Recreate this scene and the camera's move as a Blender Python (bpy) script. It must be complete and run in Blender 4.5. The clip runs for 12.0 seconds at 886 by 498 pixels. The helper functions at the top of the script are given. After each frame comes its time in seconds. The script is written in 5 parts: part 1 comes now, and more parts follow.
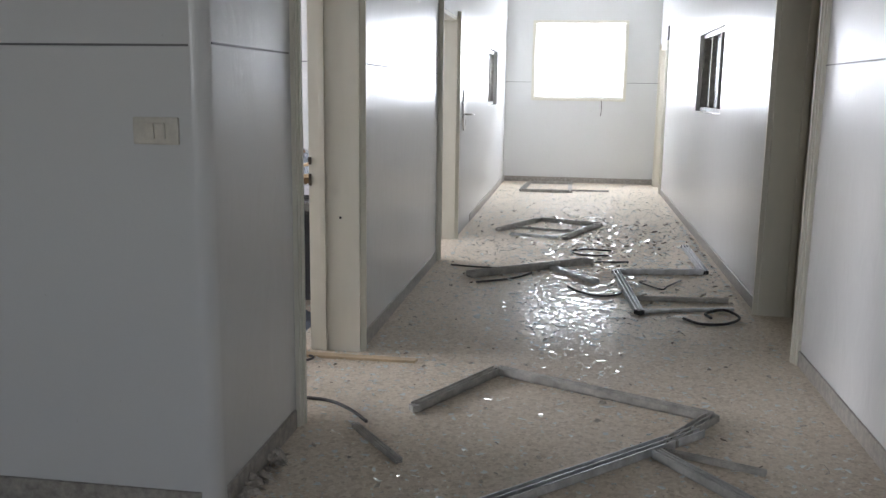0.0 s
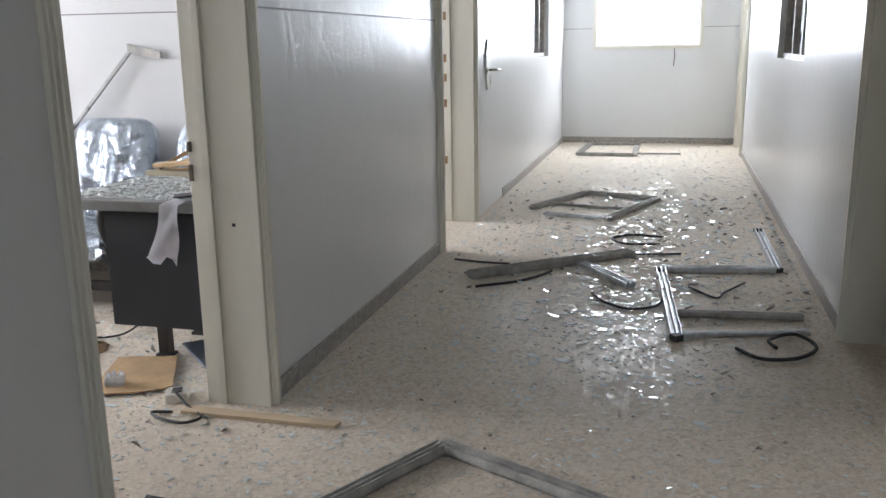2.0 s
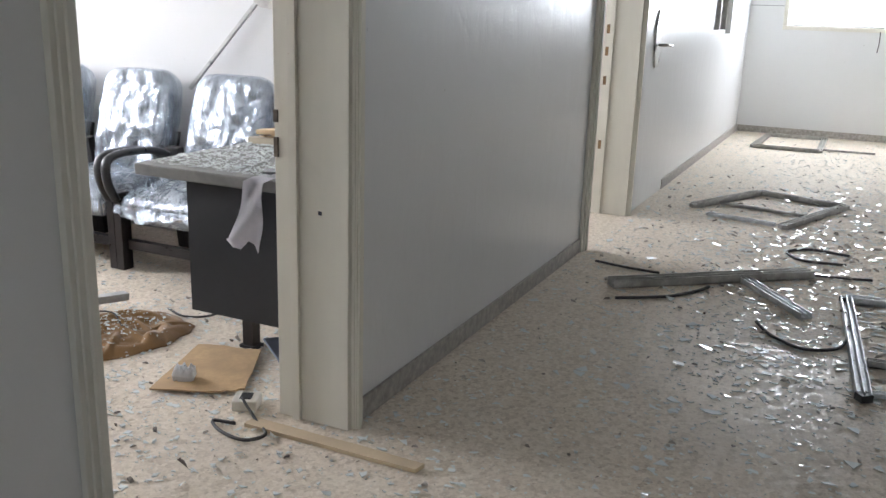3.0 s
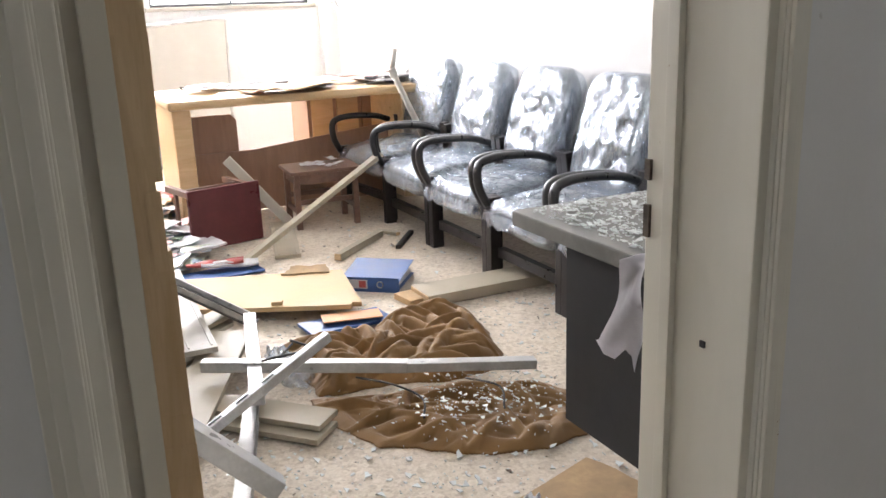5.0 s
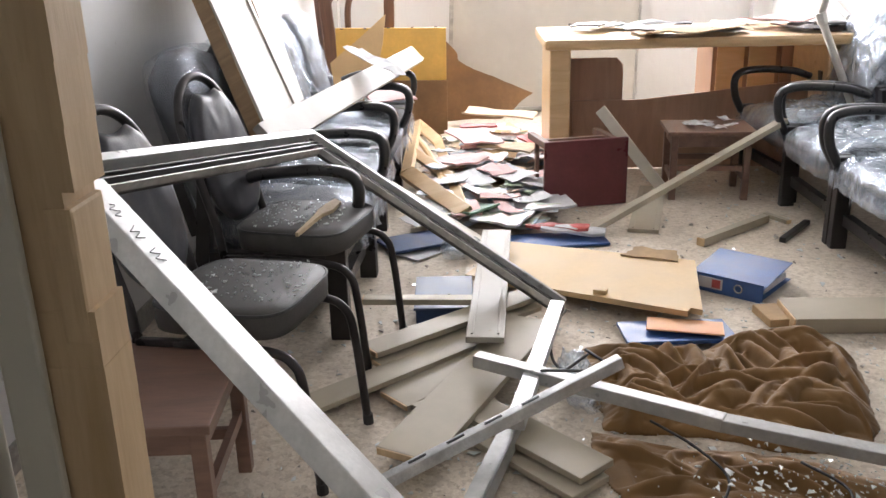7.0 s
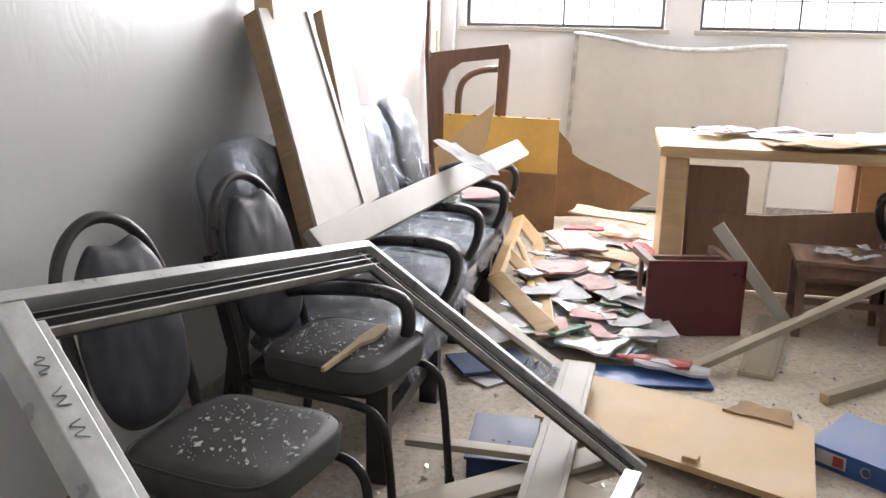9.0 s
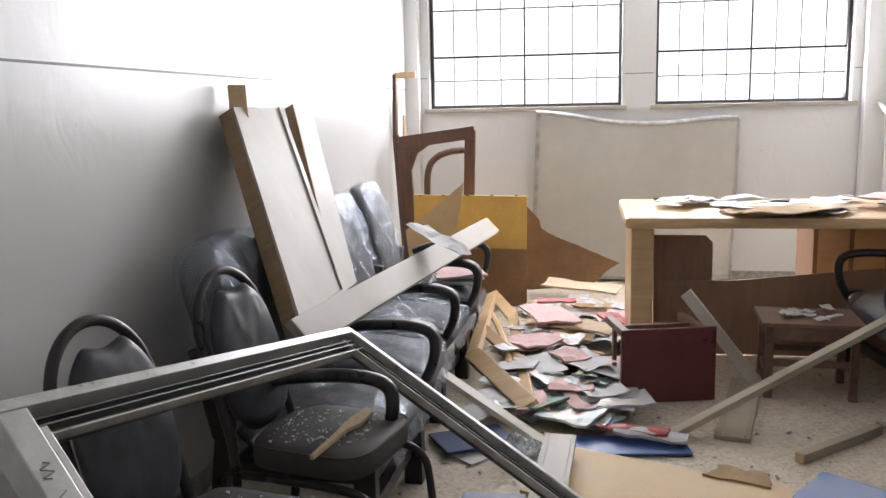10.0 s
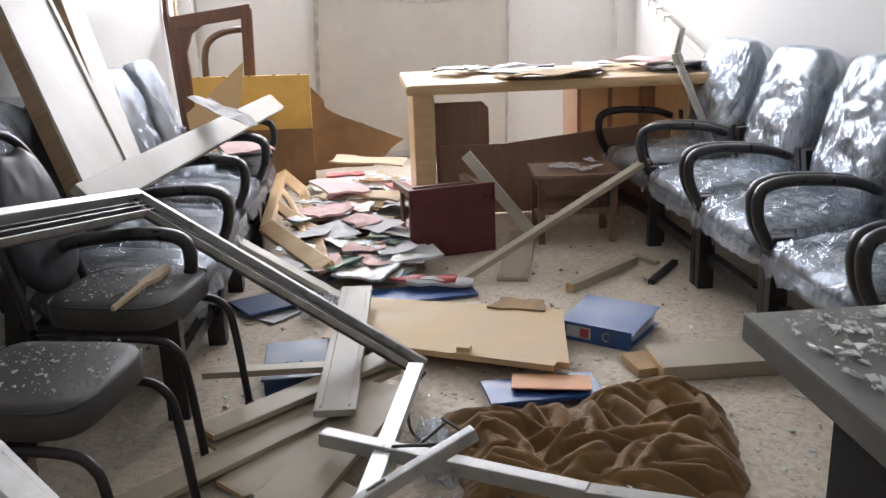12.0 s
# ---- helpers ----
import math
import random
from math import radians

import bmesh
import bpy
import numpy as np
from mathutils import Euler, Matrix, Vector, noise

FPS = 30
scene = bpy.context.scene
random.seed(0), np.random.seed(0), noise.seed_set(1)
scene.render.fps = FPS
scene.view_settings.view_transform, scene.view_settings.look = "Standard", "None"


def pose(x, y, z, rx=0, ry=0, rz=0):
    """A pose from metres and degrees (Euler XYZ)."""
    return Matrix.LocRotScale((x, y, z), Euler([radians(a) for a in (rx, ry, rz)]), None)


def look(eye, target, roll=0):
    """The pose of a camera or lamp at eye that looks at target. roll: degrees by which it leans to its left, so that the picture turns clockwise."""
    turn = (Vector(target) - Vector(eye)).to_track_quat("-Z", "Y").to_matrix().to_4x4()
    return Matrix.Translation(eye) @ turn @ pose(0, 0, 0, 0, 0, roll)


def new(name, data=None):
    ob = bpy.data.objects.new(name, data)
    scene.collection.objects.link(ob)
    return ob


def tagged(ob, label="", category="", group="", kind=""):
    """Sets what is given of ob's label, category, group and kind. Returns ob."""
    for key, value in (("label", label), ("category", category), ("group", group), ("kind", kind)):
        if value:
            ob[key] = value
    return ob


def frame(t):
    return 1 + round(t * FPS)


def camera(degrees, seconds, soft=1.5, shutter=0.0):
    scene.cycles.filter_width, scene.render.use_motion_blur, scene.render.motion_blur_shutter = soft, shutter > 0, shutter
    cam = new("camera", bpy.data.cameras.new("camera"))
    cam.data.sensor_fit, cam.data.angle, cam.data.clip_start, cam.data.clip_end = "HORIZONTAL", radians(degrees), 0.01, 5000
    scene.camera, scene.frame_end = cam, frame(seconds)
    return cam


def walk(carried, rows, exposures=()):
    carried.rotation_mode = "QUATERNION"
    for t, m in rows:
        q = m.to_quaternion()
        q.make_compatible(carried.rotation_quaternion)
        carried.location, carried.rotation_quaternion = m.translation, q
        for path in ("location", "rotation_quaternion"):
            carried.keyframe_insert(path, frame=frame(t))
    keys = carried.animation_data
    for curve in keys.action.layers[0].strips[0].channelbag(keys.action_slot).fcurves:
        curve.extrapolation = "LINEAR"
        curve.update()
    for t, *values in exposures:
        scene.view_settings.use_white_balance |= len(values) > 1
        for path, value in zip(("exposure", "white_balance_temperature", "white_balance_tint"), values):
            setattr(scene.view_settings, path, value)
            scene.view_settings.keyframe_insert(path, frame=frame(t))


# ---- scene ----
cam = camera(53.9, 12.0)
PATH = [
    (0, (0.495, 2.152, 1.423), (0.204, 4.098, 1.065), 0.8),
    (0.5, (0.718, 2.495, 1.418), (0.344, 4.427, 1.056), 0.9),
    (1, (0.827, 2.883, 1.41), (0.437, 4.796, 0.979), 1.5),
    (1.5, (0.843, 3.242, 1.44), (0.576, 5.176, 1.005), 0.7),
    (2, (0.886, 3.661, 1.418), (0.389, 5.543, 0.957), -0.9),
    (2.5, (0.881, 3.965, 1.408), (0.259, 5.798, 0.902), -1.4),
    (2.7, (0.843, 4.11, 1.399), (0.162, 5.918, 0.881), -0.2),
    (4.3, (0.627, 5.247, 1.369), (-0.86, 6.459, 0.802), 0.2),
    (4.5, (0.575, 5.344, 1.378), (-0.962, 6.49, 0.81), -2.9),
    (5, (0.398, 5.575, 1.364), (-1.335, 6.412, 0.819), -2.0),
    (5.5, (0.21, 5.796, 1.34), (-1.641, 6.296, 0.771), -0.2),
    (6, (0.016, 5.89, 1.325), (-1.86, 6.234, 0.723), -0.9),
    (6.5, (-0.104, 5.967, 1.31), (-1.994, 6.123, 0.673), -1.6),
    (6.7, (-0.138, 6.018, 1.307), (-2.031, 6.017, 0.664), -1.9),
    (8.3, (-0.647, 6.166, 1.336), (-2.529, 5.943, 0.696), -0.7),
    (8.5, (-0.681, 6.185, 1.354), (-2.568, 5.917, 0.747), 0.5),
    (9, (-0.689, 6.228, 1.375), (-2.59, 5.848, 0.884), 1.2),
    (9.5, (-0.66, 6.235, 1.391), (-2.588, 5.878, 0.995), -0.0),
    (10, (-0.598, 6.228, 1.423), (-2.545, 5.905, 1.099), -1.2),
    (10.5, (-0.503, 6.18, 1.415), (-2.481, 6.088, 1.131), -1.3),
    (11, (-0.47, 6.145, 1.356), (-2.442, 6.17, 1.021), -0.9),
    (11.5, (-0.447, 6.154, 1.314), (-2.385, 6.206, 0.824), -1.1),
    (12, (-0.433, 6.23, 1.284), (-2.348, 6.379, 0.727), -2.0),
]
walk(cam, [(t, look(eye, target, roll)) for t, eye, target, roll in PATH], exposures=[(0, 1.03, 6200, 10), (2.5, 1.15, 6100, 9), (4.5, 1.35, 6500, 10), (5.5, 0.9, 6500, 11), (6.5, 0.65, 6500, 11), (8.5, 0.55, 6500, 11), (9.5, 0.15, 6500, 11), (10.5, -0.52, 6400, 10), (11, -0.75, 6300, 10), (11.5, -0.35, 6250, 10), (12, 0.03, 6300, 10)])

# ---- world and daylight ----
world = bpy.data.worlds.new("world")
scene.world = world
world.use_nodes = True
wn = world.node_tree
bg = wn.nodes["Background"]
sky = wn.nodes.new("ShaderNodeTexSky")
sky.sky_type = 'NISHITA'
sky.sun_disc = False
sky.sun_elevation, sky.sun_rotation = radians(50), radians(200)
wn.links.new(sky.outputs[0], bg.inputs[0])
bg.inputs[1].default_value = 0.15

sun = new("sun", bpy.data.lights.new("sun", 'SUN'))
sun.data.energy, sun.data.angle, sun.data.color = 2.5, radians(0.6), (1, 0.95, 0.88)
sun.matrix_world = look((0, 0, 20), (-2.5, 8, 0))


def window_light(name, x, y, z, w, h, target, power, color=(0.97, 0.955, 1.0)):
    lamp = new(name, bpy.data.lights.new(name, 'AREA'))
    lamp.data.shape, lamp.data.size, lamp.data.size_y = 'RECTANGLE', w, h
    lamp.data.energy, lamp.data.color = power, color
    lamp.matrix_world = look((x, y, z), target)
    return lamp


window_light("daylight_corridor", 0.5, 16.36, 1.9, 1.3, 1.1, (0.5, 0, 1.9), 50, (0.90, 0.93, 1.0))
window_light("daylight_room", -7.86, 5.75, 2.1, 1.45, 1.3, (-3.0, 7.5, 0.6), 115)
window_light("daylight_room", -7.86, 7.5, 2.1, 1.4, 1.3, (-2.2, 6.2, 0.8), 100)
# Fill lamp added in the unseen hall to brighten the near corridor.
window_light("hall_fill", 0.3, -2.6, 1.9, 1.8, 1.2, (0.3, 10, 1.0), 20, (0.90, 0.93, 1.0))
window_light("daylight_side_room", 2.75, 15.45, 1.5, 0.9, 1.6, (0, 15.45, 0.6), 10)
window_light("daylight_next_room", -2.98, 9.9, 1.8, 1.4, 1.1, (0, 9.9, 1.4), 30)


# ---- materials ----
class Nodes:
    """A small wrapper to write a node material in a few lines."""

    def __init__(self, name):
        self.m = bpy.data.materials.new(name)
        self.m.use_nodes = True
        self.t = self.m.node_tree
        self.b = self.t.nodes["Principled BSDF"]
        self.co = self.t.nodes.new("ShaderNodeTexCoord").outputs["Object"]

    def n(self, kind, **kw):
        node = self.t.nodes.new(kind)
        for k, v in kw.items():
            node.inputs[k.replace("_", " ")].default_value = v
        return node

    def link(self, a, b):
        self.t.links.new(a, b)

    def world_place(self):
        self.co = self.t.nodes.new("ShaderNodeNewGeometry").outputs["Position"]

    def noise(self, scale, detail=4.0, rough=0.55, stretch=None, warp=0.0):
        node = self.n("ShaderNodeTexNoise", Scale=scale, Detail=detail, Roughness=rough, Distortion=warp)
        if stretch:
            mp = self.n("ShaderNodeMapping", Scale=stretch)
            self.link(self.co, mp.inputs["Vector"])
            self.link(mp.outputs[0], node.inputs["Vector"])
        else:
            self.link(self.co, node.inputs["Vector"])
        return node.outputs["Fac"]

    def ramp(self, fac, stops):
        node = self.t.nodes.new("ShaderNodeValToRGB")
        el = node.color_ramp.elements
        while len(el) < len(stops):
            el.new(0.5)
        for e, (p, c) in zip(el, stops):
            e.position = p
            e.color = (*c, 1) if len(c) == 3 else c
        self.link(fac, node.inputs[0])
        return node.outputs[0]

    def mix(self, fac, a, b, mode='MIX'):
        node = self.t.nodes.new("ShaderNodeMix")
        node.data_type, node.blend_type = 'RGBA', mode
        if isinstance(fac, (int, float)):
            node.inputs[0].default_value = fac
        else:
            self.link(fac, node.inputs[0])
        for v, i in ((a, 6), (b, 7)):
            if isinstance(v, tuple):
                node.inputs[i].default_value = (*v, 1)
            else:
                self.link(v, node.inputs[i])
        return node.outputs[2]

    def gray(self, fac, lo, hi, a, b):
        node = self.t.nodes.new("ShaderNodeMapRange")
        for i, v in enumerate((lo, hi, a, b)):
            node.inputs[1 + i].default_value = v
        self.link(fac, node.inputs[0])
        return node.outputs[0]

    def color(self, v):
        if isinstance(v, tuple):
            self.b.inputs["Base Color"].default_value = (*v, 1)
        else:
            self.link(v, self.b.inputs["Base Color"])

    def rough(self, v):
        if isinstance(v, (int, float)):
            self.b.inputs["Roughness"].default_value = v
        else:
            self.link(v, self.b.inputs["Roughness"])

    def bump(self, fac, strength, distance, below=None):
        node = self.n("ShaderNodeBump", Strength=strength, Distance=distance)
        self.link(fac, node.inputs["Height"])
        if below is not None:
            self.link(below, node.inputs["Normal"])
        self.link(node.outputs[0], self.b.inputs["Normal"])
        return node.outputs[0]


def plain(name, base, rough=0.5, metal=0.0, vary=0.12, scale=9.0, bump=0.1, stretch=None, random_tint=0.0):
    """A surface with mottling at two scales and a fine relief."""
    n = Nodes(name)
    big, fine = n.noise(scale, 3, 0.6, stretch), n.noise(scale * 9, 4, 0.6, stretch)
    dark = tuple(c * (1 - 2 * vary) for c in base)
    light = tuple(min(1, c * (1 + vary)) for c in base)
    c = n.mix(n.gray(big, 0.3, 0.7, 0, 1), dark, light)
    c = n.mix(n.gray(fine, 0.35, 0.65, 0, 0.35), c, dark)
    if random_tint:
        info = n.t.nodes.new("ShaderNodeObjectInfo")
        c = n.mix(n.gray(info.outputs["Random"], 0, 1, 0, random_tint), c, dark)
    n.color(c)
    n.rough(n.gray(big, 0.3, 0.7, max(0.03, rough - 0.1), min(1, rough + 0.1)))
    n.b.inputs["Metallic"].default_value = metal
    n.bump(fine, bump, 0.002)
    return n.m


def wall_paint(name, base):
    """Gloss oil paint over uneven plaster, with drips, scuffs and dust."""
    n = Nodes(name)
    n.world_place()
    big = n.noise(0.6, 2, 0.5)
    grain = n.noise(190, 2, 0.6)
    trowel = n.noise(7, 3, 0.55, (1, 1, 0.55), 0.6)
    spots = n.noise(24, 2, 0.5)
    c = n.mix(big, tuple(v * 0.95 for v in base), base)
    c = n.mix(n.gray(grain, 0.2, 0.8, 0, 0.25), c, tuple(v * 0.88 for v in base))
    c = n.mix(n.gray(spots, 0.76, 0.8, 0, 0.3), c, (0.3, 0.27, 0.23))
    n.color(c)
    n.rough(0.27)
    n.b.inputs["Specular IOR Level"].default_value = 0.5
    a = n.bump(trowel, 0.17, 0.02)
    n.bump(grain, 0.05, 0.002, a)
    return n.m


def terrazzo(name):
    n = Nodes(name)
    n.world_place()
    v = n.n("ShaderNodeTexVoronoi", Scale=62.0)
    n.link(n.co, v.inputs["Vector"])
    v2 = n.n("ShaderNodeTexVoronoi", Scale=140.0)
    n.link(n.co, v2.inputs["Vector"])
    chips = n.ramp(v.outputs["Color"], [(0.0, (0.32, 0.25, 0.18)), (0.35, (0.60, 0.51, 0.40)), (0.6, (0.72, 0.63, 0.51)), (1.0, (0.82, 0.75, 0.64))])
    small = n.ramp(v2.outputs["Color"], [(0.0, (0.38, 0.31, 0.22)), (0.5, (0.66, 0.57, 0.46)), (1.0, (0.76, 0.68, 0.56))])
    c = n.mix(0.45, chips, small)
    dust = n.noise(1.6, 6, 0.65)
    grit = n.noise(38, 4, 0.7)
    c = n.mix(n.gray(dust, 0.35, 0.7, 0.05, 0.38), c, (0.58, 0.52, 0.44))
    c = n.mix(n.gray(grit, 0.6, 0.72, 0, 0.3), c, (0.26, 0.21, 0.16))
    n.color(c)
    patch = n.noise(30, 4, 0.7)
    far = n.n("ShaderNodeVectorMath")
    far.operation = 'DISTANCE'
    n.link(n.co, far.inputs[0])
    far.inputs[1].default_value = (0.6, 7.75, 0)
    wet = n.gray(far.outputs["Value"], 0.35, 1.25, 0.2, 0.5)
    spread = n.gray(patch, 0.40, 0.50, 0.0, 0.45)
    total = n.t.nodes.new("ShaderNodeMath")
    n.link(wet, total.inputs[0])
    n.link(spread, total.inputs[1])
    n.rough(total.outputs[0])
    n.bump(grit, 0.2, 0.004)
    return n.m


def wood(name, pale, dark, rough=0.45, along=(9, 9, 0.9), bands=2.2):
    n = Nodes(name)
    g = n.noise(bands, 5, 0.6, along, 1.2)
    f = n.noise(bands * 9, 3, 0.6, along)
    c = n.ramp(g, [(0.3, dark), (0.5, tuple((a + b) / 2 for a, b in zip(pale, dark))), (0.7, pale)])
    c = n.mix(n.gray(f, 0.5, 0.75, 0, 0.4), c, dark)
    n.color(c)
    n.rough(n.gray(g, 0.3, 0.7, rough - 0.08, rough + 0.1))
    n.bump(f, 0.2, 0.002)
    return n.m


def painted_wood(name, base, show=(0.42, 0.29, 0.17)):
    """White gloss paint, chipped and scuffed down to the wood here and there."""
    n = Nodes(name)
    big, chip, streak = n.noise(3, 4, 0.6), n.noise(17, 5, 0.7), n.noise(7, 3, 0.6, (1, 1, 0.2))
    c = n.mix(n.gray(streak, 0.4, 0.75, 0, 0.3), base, tuple(v * 0.72 for v in base))
    c = n.mix(n.gray(chip, 0.7, 0.73, 0, 0.85), c, show)
    c = n.mix(n.gray(big, 0.6, 0.8, 0, 0.25), c, (0.4, 0.36, 0.3))
    n.color(c)
    n.rough(n.gray(big, 0.3, 0.7, 0.45, 0.6))
    n.b.inputs["Specular IOR Level"].default_value = 0.35
    n.bump(chip, 0.15, 0.003)
    return n.m


def film_wrap(name, least, most):
    """Clear crinkled plastic film over dark upholstery: see-through, with hard bright creases."""
    n = Nodes(name)
    info = n.t.nodes.new("ShaderNodeObjectInfo")
    shift = n.t.nodes.new("ShaderNodeVectorMath")
    shift.operation = 'MULTIPLY_ADD'
    n.link(info.outputs["Random"], shift.inputs[0])
    shift.inputs[1].default_value = (9.0, 5.0, 7.0)
    n.link(n.co, shift.inputs[2])
    n.co = shift.outputs[0]

    def crease(scale, stretch, warp):
        """Ridges: sharp crests where the noise crosses its middle."""
        f = n.noise(scale, 3, 0.5, stretch, warp)
        off = n.t.nodes.new("ShaderNodeMath")
        off.operation = 'SUBTRACT'
        n.link(f, off.inputs[0])
        off.inputs[1].default_value = 0.5
        flat = n.t.nodes.new("ShaderNodeMath")
        flat.operation = 'ABSOLUTE'
        n.link(off.outputs[0], flat.inputs[0])
        return n.gray(flat.outputs[0], 0.0, 0.14, 1.0, 0.0)
    soft = n.noise(5, 3, 0.55, (1.6, 1, 0.7), 0.8)
    broad, fine = crease(4.5, (2.0, 1.2, 0.5), 0.7), crease(14, (1.9, 1.1, 0.4), 0.9)
    b0 = n.n("ShaderNodeBump", Strength=0.32, Distance=0.03)
    n.link(soft, b0.inputs["Height"])
    b1 = n.n("ShaderNodeBump", Strength=0.55, Distance=0.014)
    n.link(broad, b1.inputs["Height"])
    n.link(b0.outputs[0], b1.inputs["Normal"])
    b2 = n.n("ShaderNodeBump", Strength=0.45, Distance=0.006)
    n.link(fine, b2.inputs["Height"])
    n.link(b1.outputs[0], b2.inputs["Normal"])
    shine = n.n("ShaderNodeBsdfGlossy", Roughness=0.27)
    shine.inputs["Color"].default_value = (0.80, 0.89, 1.0, 1)
    milk = n.n("ShaderNodeBsdfDiffuse")
    milk.inputs["Color"].default_value = (0.60, 0.65, 0.72, 1)
    clear = n.n("ShaderNodeBsdfTransparent")
    for sh in (shine, milk):
        n.link(b2.outputs[0], sh.inputs["Normal"])
    top = n.t.nodes.new("ShaderNodeMixShader")
    n.link(n.gray(broad, 0.2, 1.0, 0.16, 0.42), top.inputs[0])
    n.link(shine.outputs[0], top.inputs[1])
    n.link(milk.outputs[0], top.inputs[2])
    all_ = n.t.nodes.new("ShaderNodeMixShader")
    n.link(n.gray(soft, 0.3, 0.7, least, most), all_.inputs[0])
    n.link(clear.outputs[0], all_.inputs[1])
    n.link(top.outputs[0], all_.inputs[2])
    n.link(all_.outputs[0], n.t.nodes["Material Output"].inputs["Surface"])
    return n.m


def glass_chips(name):
    n = Nodes(name)
    n.color((0.84, 0.88, 0.86))
    n.rough(0.09)
    n.b.inputs["Transmission Weight"].default_value = 0.12
    n.b.inputs["Specular IOR Level"].default_value = 0.8
    return n.m


def cloth_mat(name, base):
    n = Nodes(name)
    weave, big = n.noise(260, 2, 0.6), n.noise(5, 4, 0.6)
    n.color(n.mix(n.gray(big, 0.3, 0.7, 0, 1), tuple(c * 0.72 for c in base), base))
    n.rough(0.85)
    n.b.inputs["Sheen Weight"].default_value = 0.25
    n.bump(weave, 0.3, 0.002)
    return n.m


def printed(name):
    """Printed sheet: coloured patches on paper, another for each piece."""
    n = Nodes(name)
    info = n.t.nodes.new("ShaderNodeObjectInfo")
    add = n.t.nodes.new("ShaderNodeVectorMath")
    n.link(n.co, add.inputs[0])
    n.link(info.outputs["Random"], add.inputs[1])
    v = n.n("ShaderNodeTexVoronoi", Scale=13.0)
    n.link(add.outputs[0], v.inputs["Vector"])
    c = n.ramp(v.outputs["Color"], [(0.0, (0.62, 0.14, 0.12)), (0.22, (0.75, 0.72, 0.68)), (0.45, (0.16, 0.32, 0.5)), (0.6, (0.78, 0.75, 0.7)), (0.78, (0.2, 0.36, 0.2)), (0.9, (0.75, 0.55, 0.45))])
    n.color(n.mix(0.25, c, (0.7, 0.66, 0.6)))
    n.rough(0.4)
    return n.m


WALL = wall_paint("wall_paint", (0.74, 0.74, 0.73))
CEILING = plain("ceiling_paint", (0.72, 0.72, 0.7), 0.8)
FLOOR = terrazzo("terrazzo")
SKIRT = plain("skirting_terrazzo", (0.42, 0.39, 0.35), 0.5, vary=0.2, scale=30)
LINE = plain("line_paint", (0.2, 0.2, 0.2), 0.5)
CREAM = painted_wood("cream_paint", (0.70, 0.67, 0.58))
WHITE = painted_wood("white_paint", (0.43, 0.40, 0.34))
GREYBOARD = painted_wood("grey_white_paint", (0.46, 0.405, 0.305))
RAW = wood("raw_pine", (0.74, 0.56, 0.35), (0.56, 0.38, 0.20), 0.6)
RAWBROWN = wood("aged_pine", (0.34, 0.23, 0.13), (0.22, 0.14, 0.075), 0.6)
RAWDARK = plain("torn_wood", (0.28, 0.17, 0.08), 0.8, vary=0.25, scale=25, bump=0.6)
ALU = plain("aluminium", (0.70, 0.71, 0.72), 0.4, 0.5, scale=14, vary=0.18)
ALUWHITE = plain("white_aluminium", (0.52, 0.52, 0.50), 0.35, 0.15, scale=10, vary=0.15)
ALUDUST = plain("dusty_aluminium", (0.50, 0.48, 0.44), 0.55, 0.25, scale=12, vary=0.22)
SEAL = plain("rubber_seal", (0.03, 0.03, 0.03), 0.6)
IRON = plain("dark_iron", (0.05, 0.045, 0.05), 0.5, 0.4)
BLACKTUBE = plain("black_tube", (0.035, 0.03, 0.03), 0.35, 0.2, vary=0.2)
ARMBLACK = plain("black_plastic_arm", (0.03, 0.03, 0.032), 0.35, vary=0.2, scale=20)
VINYL = plain("charcoal_vinyl", (0.065, 0.061, 0.057), 0.55, vary=0.18, scale=16, bump=0.25)
VINYLDARK = plain("black_vinyl", (0.035, 0.035, 0.037), 0.4, vary=0.2, scale=16, bump=0.25)
DARKCLOTH = plain("dark_upholstery", (0.055, 0.057, 0.063), 0.6, vary=0.2, scale=22, bump=0.3)
PADBLUE = plain("blue_black_vinyl", (0.05, 0.052, 0.062), 0.42, vary=0.18, scale=14, bump=0.25)
SPLINTER = wood("pale_splinter", (0.66, 0.52, 0.34), (0.5, 0.36, 0.2), 0.6)
TRACK = plain("dark_track", (0.10, 0.095, 0.09), 0.45, 0.3, vary=0.2)
FILM = film_wrap("plastic_film", 0.34, 0.56)
# Weaker copy of the same film; the left row's backlit shade is set into it.
SHADEDFILM = film_wrap("shaded_row_film", 0.08, 0.26)
STEELDARK = plain("dark_steel_sheet", (0.024, 0.024, 0.027), 0.55, 0.1, vary=0.15, scale=5)
DESKGREY = plain("grey_desk_top", (0.21, 0.205, 0.19), 0.5, vary=0.15, scale=7)
BEECH = wood("beech_veneer", (0.76, 0.56, 0.33), (0.60, 0.40, 0.20), 0.35, (6, 0.8, 6), 1.6)
BROWNWOOD = wood("brown_wood", (0.17, 0.085, 0.05), (0.09, 0.045, 0.03), 0.4, (5, 5, 0.8))
STOOLWOOD = wood("dark_stained_wood", (0.26, 0.155, 0.115), (0.15, 0.085, 0.062), 0.4, (6, 1, 6))
DESKBROWN = wood("brown_veneer", (0.42, 0.26, 0.175), (0.32, 0.19, 0.125), 0.4, (5, 5, 0.8))
REDTOP = plain("maroon_laminate", (0.15, 0.035, 0.04), 0.35, vary=0.15, scale=6)
HARDBOARD = plain("hardboard", (0.27, 0.155, 0.075), 0.75, vary=0.15, scale=4, bump=0.3)
YELLOWBOARD = plain("yellow_board", (0.72, 0.46, 0.12), 0.6, vary=0.08, scale=5)
